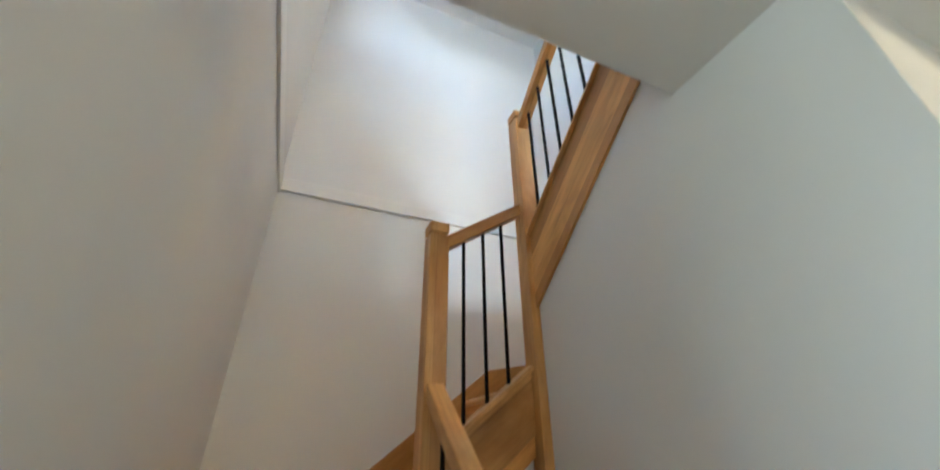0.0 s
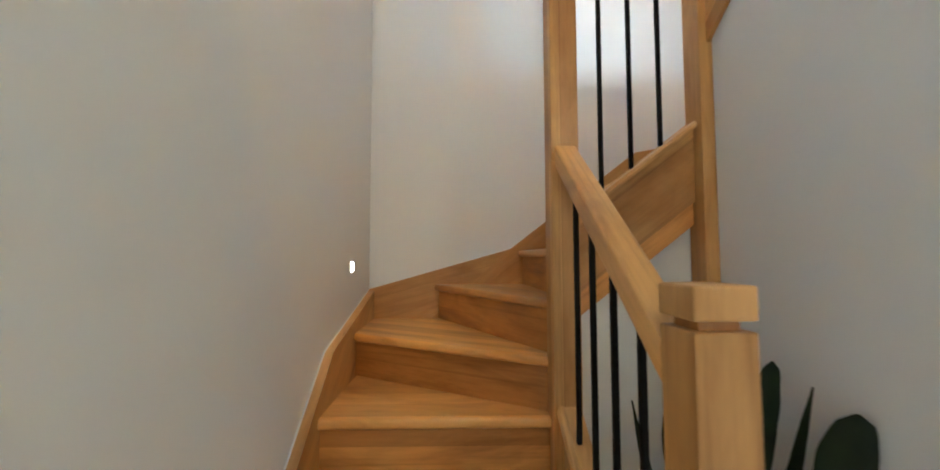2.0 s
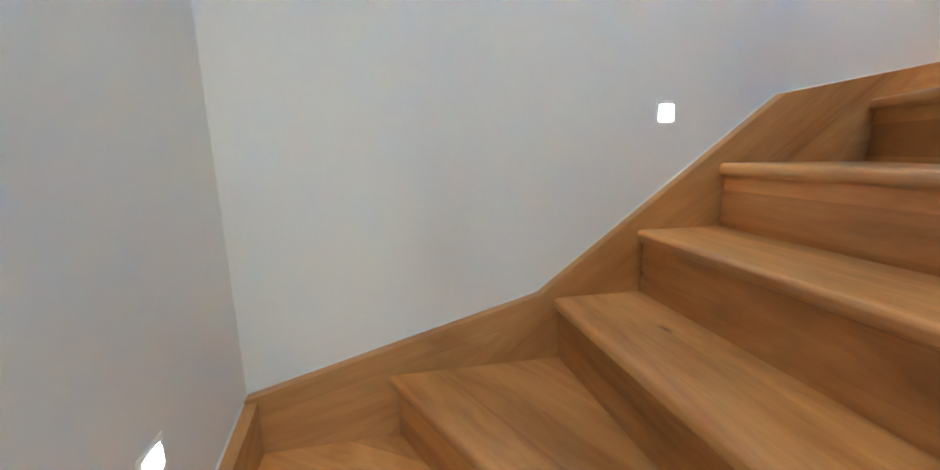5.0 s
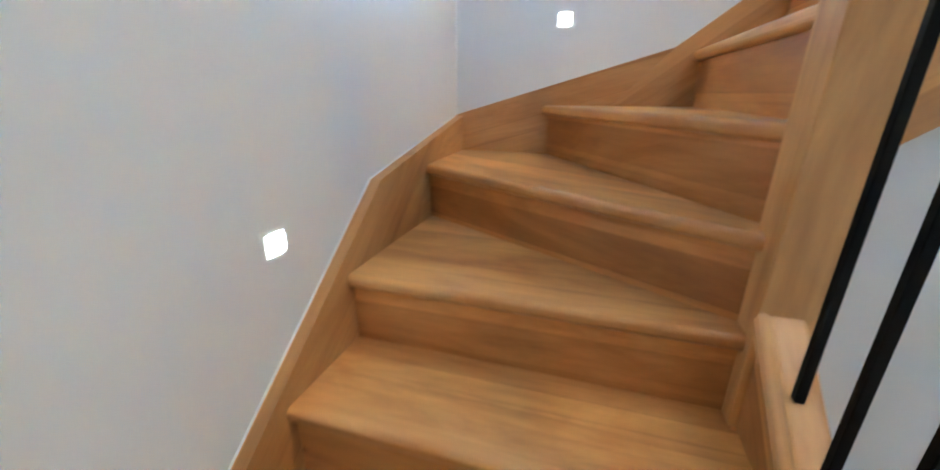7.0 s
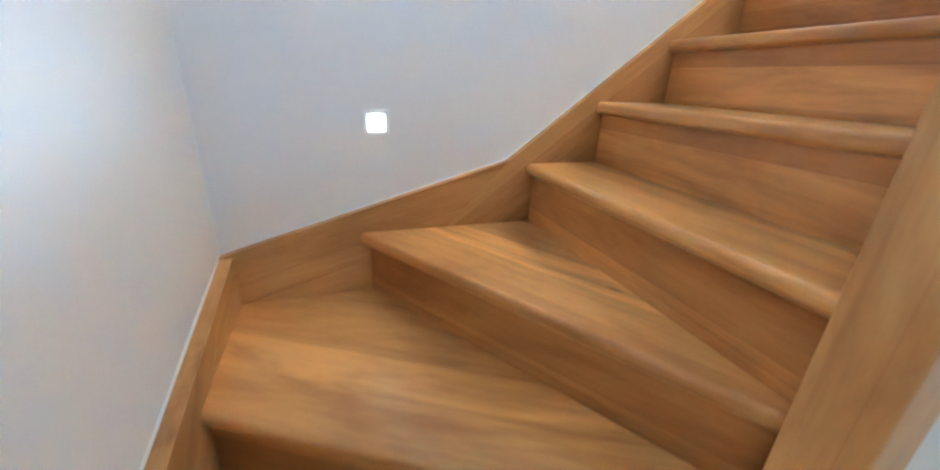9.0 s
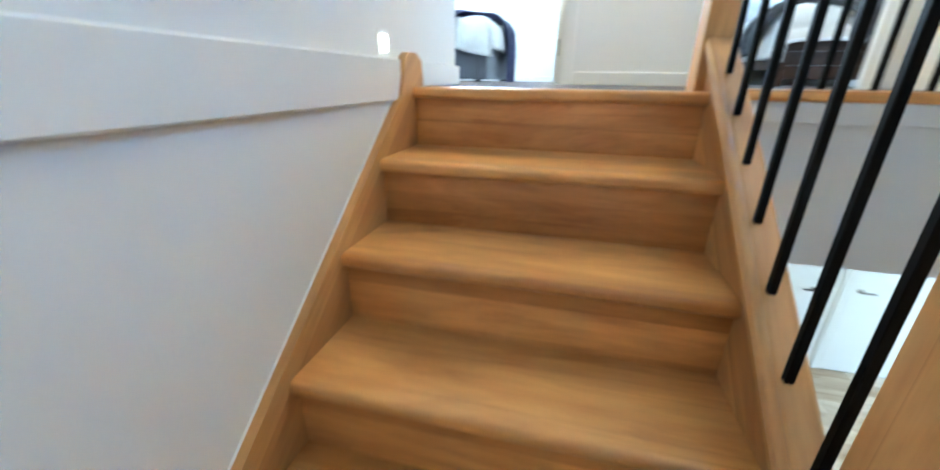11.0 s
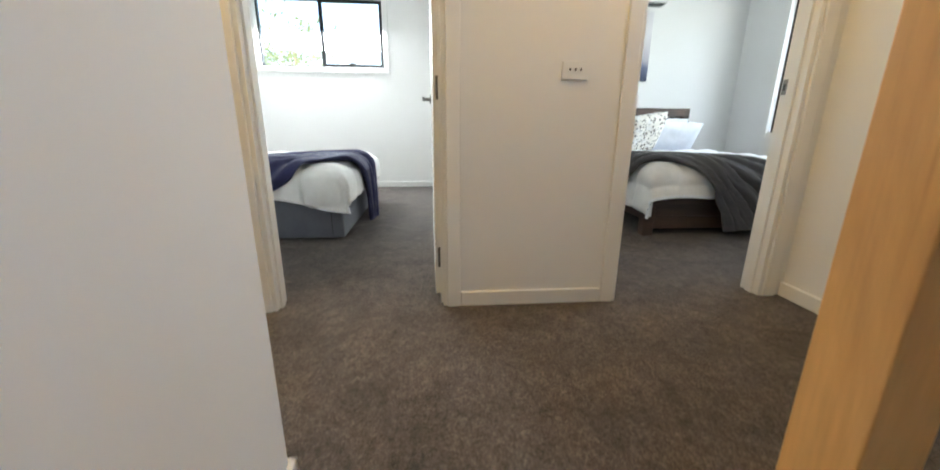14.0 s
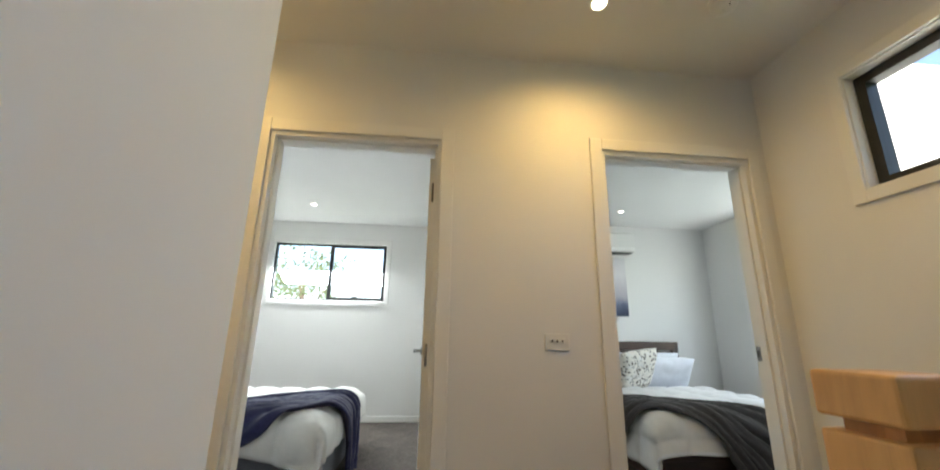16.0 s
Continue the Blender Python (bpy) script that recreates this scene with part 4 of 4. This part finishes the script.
# east bedroom: upholstered ensemble bed, foot to the west
B1X0, B1X1, B1Y0, B1Y1 = 2.515, 4.60, -3.08, -1.475
bed1 = thing("ensemble_bed", 3.55, -2.3, FL, "grey upholstered ensemble bed base with a white mattress", "bed")
part("base", box(B1X0, B1X1, B1Y0, B1Y1, FL + 0.022, FL + 0.33, 0.012, 2), M_GREY, bed1, "grey upholstered base")
for x, y in ((B1X0 + 0.10, B1Y1 - 0.10), (B1X0 + 0.10, B1Y0 + 0.10), (B1X1 - 0.10, B1Y1 - 0.10), (B1X1 - 0.10, B1Y0 + 0.10)):
    part("foot", lathe([(0.034, 0), (0.034, 0.024)], 16), M_DARK, bed1, "dark round foot", pose(x, y, FL))
for x, y in ((B1X0 + 0.085, B1Y1 + 0.001), (B1X0 + 1.1, B1Y1 + 0.001)):
    part("seam", box(x - 0.003, x + 0.003, y - 0.006, y + 0.002, FL + 0.05, FL + 0.325), M_DARK, bed1)
part("mattress", box(B1X0 + 0.01, B1X1, B1Y0 + 0.01, B1Y1 - 0.01, FL + 0.33, FL + 0.50, 0.04, 3), M_SHEET, bed1, "white mattress")
cx, cy, hx, hy = (B1X0 + B1X1) / 2, (B1Y0 + B1Y1) / 2, (B1X1 - B1X0) / 2, (B1Y1 - B1Y0) / 2
lay1 = drape(cx, cy, hx + 0.02, hy + 0.015, FL + 0.515, 0.06)
def hem1(u, v, s, t):
    v += (0.025 * math.sin(u * 4.1 + 0.6) + 0.09 * step01(0.35, 0.04, s)) * step01(0.72, 1.0, t)
    return rounded(u, v, -1, 1, hx, hy, 0.24, 0.34, 0.42)


q1 = new("quilt", mesh_of(sheet_mesh(
    lay1, -hx - 0.22, hx - 0.1, -hy - 0.20, hy + 0.20, 110, 90, lambda u, v, s, t: quilted(u, v, 0.26, 0.046), hem1), "quilt", M_QUILT, True))
def binding(parent, lay, u0, u1, v1, lift, hem):
    """A stitched border along a quilt's hanging edge."""
    bm = sheet_mesh(lay, u0, u1, v1 - 0.020, v1 + 0.004, 90, 3, lambda u, v, s, t: lift(u, v) + 0.010, lambda u, v, s, t: hem(u, v, s, 1.0))
    thicken(part("binding", bm, M_SHEET, parent, "smooth white stitched border", None, True), 0.008)


binding(q1, lay1, -hx - 0.22, hx - 0.1, hy + 0.20, lambda u, v: quilted(u, v, 0.26, 0.046) + 0.002, hem1)
tagged(thicken(q1, 0.018), "thick white quilted doona hanging over the bed's sides", "quilt")
def between(far, near):
    """Maps a cloth's own (s, t) between two bent edges, each a row of plan points, to the bed's plan."""
    def spot(row, s):
        k = min(len(row) - 2, int(s * (len(row) - 1)))
        f = s * (len(row) - 1) - k
        p0, p1, p2, p3 = row[max(0, k - 1)], row[k], row[k + 1], row[min(len(row) - 1, k + 2)]
        return [0.5 * (2 * b + (c - a) * f + (2 * a - 5 * b + 4 * c - d) * f * f + (3 * b - a - 3 * c + d) * f ** 3) for a, b, c, d in zip(p0, p1, p2, p3)]

    def place(u, v, s, t):
        (a, b), (c, d) = spot(far, s), spot(near, s)
        w = t + 0.035 * math.sin(9 * s) * math.sin(math.pi * t)
        wob = 0.014 * noise.noise((s * 7, t * 3, 2.5))
        return a + (c - a) * w + wob, b + (d - b) * w + wob
    return place


def crumple(s, t, n, amp):
    """Sharp-crested folds that run along a throw, fan out and merge."""
    ph = n * (t + 0.10 * noise.noise((s * 2.3, t * 1.5, 4.0)) + 0.16 * noise.noise((s * 1.1, t * 0.7, 8.0)))
    f = 1 - abs(2 * (ph % 1.0) - 1)
    g = 1 - abs(2 * ((1.9 * ph + 0.3 + 0.4 * noise.noise((s * 3, t * 2, 6.0))) % 1.0) - 1)
    dip = 0.55 + 0.45 * noise.noise((s * 3.5, t * 6, 9.0))
    return amp * (dip * (f * f * (3 - 2 * f)) + 0.35 * g * g) + 0.004 * noise.noise((s * 22, t * 22, 3))


throw1 = between([(0.25, 0.52), (-0.22, 0.32), (-0.66, -0.06), (-0.96, -0.17), (-1.28, -0.19), (-1.58, -0.05)],
                 [(-0.16, 1.06), (-0.46, 0.99), (-0.78, 0.80), (-1.03, 0.50), (-1.30, 0.24), (-1.58, 0.14)])
t1 = new("throw_blanket", mesh_of(sheet_mesh(
    lay1, -1, 1, -1, 1, 130, 70, lambda u, v, s, t: 0.056 + crumple(s, t, 6.0, 0.060), throw1), "throw_blanket", M_NAVY, True))
tagged(thicken(t1, 0.010), "navy knitted throw draped across the foot of the bed", "blanket")
pillow("pillow", 0.70, 0.46, 0.17, M_SHEET, pose(4.38, -2.62, FL + 0.645, 0, -18, 90), "white cotton pillow at the head of the bed")
pillow("pillow", 0.70, 0.46, 0.17, M_SHEET, pose(4.38, -1.98, FL + 0.645, 0, -18, 90), "white cotton pillow at the head of the bed")

# west bedroom: dark timber bed, head to the south wall
B2X0, B2X1, B2Y0, B2Y1 = -1.50, 0.16, -3.66, -1.44
bed2 = thing("timber_bed", -0.67, -2.55, FL, "dark walnut timber bed with a panelled headboard", "bed")
for x in (B2X0, B2X1 - 0.085):
    part("head_post", box(0, 1.06, 0, 0.085, 0, 0.07, 0.004), M_WALNUT, bed2, "", along((x + 0.085, B2Y0 + 0.07, FL), (x + 0.085, B2Y0 + 0.07, FL + 1.06), (0, -1, 0)))
    part("foot_post", box(x, x + 0.085, B2Y1 - 0.085, B2Y1, FL, FL + 0.345, 0.004), M_WALNUT, bed2)
part("headboard_rail", box(0, B2X1 - B2X0, 0, 0.07, 0, 0.11, 0.004), M_WALNUT, bed2, "", pose(B2X0, B2Y0, FL + 0.965))
for k in range(3):
    part("headboard_panel", box(0, B2X1 - B2X0 - 0.17, 0.015, 0.05, 0, 0.195, 0.004), M_WALNUT, bed2, "", pose(B2X0 + 0.085, B2Y0, FL + 0.36 + 0.20 * k))
part("footboard_rail", box(0, B2X1 - B2X0, -0.05, 0.0, 0, 0.085, 0.004), M_WALNUT, bed2, "", pose(B2X0, B2Y1 + 0.0015, FL + 0.26))
for k in range(2):
    part("footboard_panel", box(0, B2X1 - B2X0 - 0.17, -0.045, -0.015, 0, 0.10, 0.003), M_WALNUT, bed2, "", pose(B2X0 + 0.085, B2Y1, FL + 0.055 + 0.103 * k))
for x in (B2X0 + 0.01, B2X1 - 0.045):
    part("side_rail", box(0, B2Y1 - B2Y0 - 0.16, 0, 0.035, 0, 0.19, 0.003), M_WALNUT, bed2, "", along((x + 0.035, B2Y0 + 0.075, FL + 0.13), (x + 0.035, B2Y1, FL + 0.13)))
part("mattress", box(B2X0 + 0.05, B2X1 - 0.05, B2Y0 + 0.08, B2Y1 - 0.06, FL + 0.27, FL + 0.52, 0.04, 3), M_SHEET, bed2, "white mattress")
cx2, cy2, hx2, hy2 = (B2X0 + B2X1) / 2, (B2Y0 + B2Y1) / 2 + 0.02, (B2X1 - B2X0) / 2, (B2Y1 - B2Y0) / 2
lay2 = drape(cx2, cy2, hx2 - 0.02, hy2 + 0.02, FL + 0.53, 0.10)
def hem2(u, v, s, t):
    v += (0.02 * math.sin(u * 5) + 0.06 * step01(0.72, 0.95, s)) * step01(0.75, 1.0, t)
    return rounded(u, v, 1, 1, hx2, hy2, 0.27, 0.24, 0.12)


q2 = new("quilt", mesh_of(sheet_mesh(
    lay2, -hx2 - 0.20, hx2 + 0.27, -hy2 + 0.55, hy2 + 0.18, 90, 90, lambda u, v, s, t: quilted(u, v, 0.30, 0.044), hem2), "quilt", M_QUILT, True))
binding(q2, lay2, -hx2 - 0.20, hx2 + 0.27, hy2 + 0.18, lambda u, v: quilted(u, v, 0.30, 0.044) + 0.002, hem2)
tagged(thicken(q2, 0.018), "puffy white quilted doona over the timber bed", "quilt")
throw2 = between([(1.06, 0.26), (0.80, 0.40), (0.52, 0.70), (0.16, 0.97), (-0.30, 1.15), (-0.72, 1.52)],
                 [(1.06, 0.74), (0.86, 0.88), (0.68, 1.04), (0.44, 1.17), (0.32, 1.36), (0.24, 1.58)])
t2 = new("throw_blanket", mesh_of(sheet_mesh(
    lay2, -1, 1, -1, 1, 130, 90, lambda u, v, s, t: 0.054 + crumple(s, t, 7.0, 0.074), throw2), "throw_blanket", M_CHAR, True))
tagged(thicken(t2, 0.010), "charcoal knitted throw crumpled across the foot of the bed", "blanket")
pillow("pillow", 0.72, 0.48, 0.18, M_SHEET, pose(-1.00, -3.44, FL + 0.735, 66, 0, 3), "pale blue-white pillow leaning on the headboard")
pillow("pillow", 0.72, 0.48, 0.18, M_SHEET, pose(-0.25, -3.44, FL + 0.735, 66, 0, -3), "pale blue-white pillow leaning on the headboard")
pillow("pillow", 0.70, 0.46, 0.17, M_SHEET, pose(-1.03, -3.22, FL + 0.705, 57, 0, -5), "pale blue-white pillow leaning in front")
pillow("cushion", 0.52, 0.52, 0.17, M_FLORAL, pose(-0.58, -3.02, FL + 0.765, 60, 8, 14), "square cream cushion with brown and grey floral print")

# ---- wall things of the west bedroom ----
aircon = thing("air_conditioner", -0.60, YF, 5.14, "white wall-mounted split air conditioner near the ceiling", "air conditioner")
ab = prism([(0, 0.0005, 0), (0, 0.19, 0.015), (0, 0.215, 0.07), (0, 0.205, 0.26), (0, 0.17, 0.285), (0, 0.0005, 0.285)], (0.86, 0, 0))
part("body", ab, M_PLASTIC, aircon, "", pose(-0.97, YF, 5.13))
part("louvre", box(0.03, 0.83, 0.10, 0.195, -0.010, -0.004), M_PLASTIC, aircon, "open air louvre", pose(-0.97, YF, 5.133, 8, 0, 0))
part("vent", box(0.03, 0.83, 0.06, 0.18, -0.003, 0.002), M_DARK, aircon, "dark outlet slot", pose(-0.97, YF, 5.132))
art = thing("canvas_print", -0.70, YF, 4.25, "misty blue and grey landscape print on canvas", "picture")
part("canvas", box(0, 0.62, 0.001, 0.032, 0, 0.80, 0.003), M_CANVAS, art, "", pose(-0.90, YF, 4.28))
part("image", box(0.004, 0.616, 0.0325, 0.034, 0.004, 0.796), M_PRINT, art, "printed picture", pose(-0.90, YF, 4.28))

# ---- plant in the stair's well ----
plant = thing("potted_plant", 1.12, 1.76, 0, "dark green broad-leaved plant in a pale pot", "plant")
PX, PY = 1.12, 1.76
part("pot", lathe([(0.085, 0), (0.115, 0.20), (0.122, 0.22), (0.112, 0.222), (0.108, 0.20), (0.02, 0.195)], 28), M_POT, plant, "pale glazed pot", pose(PX, PY, 0), True)
part("soil", lathe([(0.100, 0.19), (0.03, 0.205)], 20), M_SOIL, plant, "", pose(PX, PY, 0))


def leaf(tip, width, lean, twist, sharp=0.7, ragged=0.0):
    """A blade on a stalk from the soil to its tip: sharp tapers the end, ragged wrinkles the edge; it folds along the midrib."""
    bm = bmesh.new()
    a, b = Vector((PX, PY, 0.20)), Vector(tip)
    n, rows = 44, []
    side = Vector((math.cos(twist), math.sin(twist), 0))
    for i in range(n + 1):
        s = i / n
        c = a.lerp(b, s) + Vector((lean[0], lean[1], 0)) * math.sin(math.pi * s)
        q = max(0.0, (s - 0.30) / 0.70)
        w = width * (0.09 + 0.91 * (q ** 0.6 * max(0.0, 1 - q ** (3.2 / sharp)) ** sharp) * 1.25 if q > 0 else 0.09)
        wl = w * (1 + ragged * noise.noise((s * 14, twist, 1.0)))
        wr = w * (1 + ragged * noise.noise((s * 14, twist, 7.0)))
        nrm = side.cross((b - a).normalized()) * w * 0.35
        up = Vector((0, 0, 0.3 * ragged * w * math.sin(13 * s)))
        rows.append([bm.verts.new(c - side * wl + nrm + up), bm.verts.new(c - side * wl * 0.5 + nrm * 0.3), bm.verts.new(c), bm.verts.new(c + side * wr * 0.5 + nrm * 0.3), bm.verts.new(c + side * wr + nrm - up)])
    for r0, r1 in zip(rows, rows[1:]):
        for k in range(4):
            bm.faces.new((r0[k], r0[k + 1], r1[k + 1], r1[k]))
    ob = part("leaf", bm, M_LEAF, plant, "", None, True)
    thicken(ob, 0.0015)


leaf((1.240, 1.785, 0.968), 0.030, (-0.02, 0.0), -0.60, 0.5, 0.35)
leaf((1.262, 1.700, 0.932), 0.024, (0.015, 0.02), -0.70, 1.3, 0.2)
leaf((1.268, 1.610, 0.908), 0.050, (0.0, -0.02), -0.72, 0.5, 0.25)
leaf((0.938, 1.900, 0.838), 0.022, (-0.03, 0.02), -0.35, 1.4, 0.1)
leaf((1.155, 1.915, 0.950), 0.058, (0.0, 0.02), -0.60, 0.8, 0.15)
leaf((1.060, 1.960, 0.780), 0.040, (0.0, 0.03), -0.50, 1.0, 0.15)
leaf((1.230, 1.560, 0.700), 0.055, (0.03, -0.05), -0.80, 0.7, 0.2)
leaf((1.000, 1.660, 0.600), 0.045, (0.02, -0.04), -0.40, 1.0, 0.2)

# ---- outside ----
structure("ground", box(-400, 400, -400, 400, -0.9, -0.6), M_GRASS, "green lawn and far ground", "ground")
tree = thing("tree", 6.0, -12.0, -0.6, "leafy green tree outside the bedroom window", "tree")
trunk = lathe([(0.20, 0), (0.15, 1.8), (0.10, 3.6), (0.05, 6.4)], 12)
part("trunk", trunk, M_BARK, tree, "", pose(6.0, -12.0, -0.6), True)
rng = random.Random(7)
for k in range(6):
    ang, z = k * 1.05, 3.4 + 0.42 * k
    p, q = Vector((6.0, -12.0, z - 0.6)), Vector((6.0 + 1.2 * math.cos(ang), -12.0 + 1.5 * math.sin(ang), z + 0.7))
    lm = lathe([(0.05, 0), (0.015, (q - p).length)], 8)
    part("limb", lm, M_BARK, tree, "", along(p, q) @ pose(0, 0, 0, 0, 90, 0), True)
verts, faces = [], []
for k in range(1200):
    cl = rng.randrange(26)
    r2 = random.Random(cl)
    c = Vector((6.15 + r2.gauss(0, 0.6), -12.0 + r2.gauss(0, 0.9), 5.75 + r2.gauss(0, 0.45)))
    p = c + Vector((rng.gauss(0, 0.32), rng.gauss(0, 0.32), rng.gauss(0, 0.26)))
    a = Vector((rng.uniform(-1, 1), rng.uniform(-1, 1), rng.uniform(-1, 1))).normalized() * 0.075
    b = a.orthogonal().normalized() * 0.035
    n0 = len(verts)
    verts += [p - a, p + b, p + a, p - b]
    faces.append((n0, n0 + 1, n0 + 2, n0 + 3))
cm = bpy.data.meshes.new("crown")
cm.from_pydata([tuple(v) for v in verts], [], faces)
cm.materials.append(M_FOLIAGE)
part("crown", cm, M_FOLIAGE, tree, "loose crown of small leaves")

# ---- floor boards of the lower hall ----
BW = 0.18
shared = {}
rng = random.Random(3)
floor_ob = bpy.data.objects["floor"]
y = -1.868
while y < 2.99:
    x = -4.2 + rng.uniform(-1.4, 0)
    while x < 2.30:
        inner = y + BW > 0.71
        x0, x1 = max(x, 0.002 if inner else -4.198), min(x + 1.9, 2.188 if inner else 2.308)
        if x1 - x0 > 0.03:
            key = round(x1 - x0, 3)
            if key not in shared:
                shared[key] = mesh_of(box(0.001, key - 0.001, 0.001, BW - 0.001, 0, 0.0138, 0.0015), "floorboard", M_PALE)
            part("floorboard", shared[key], M_PALE, floor_ob, "", pose(x0, y, -0.0138))
        x += 1.9
    y += BW
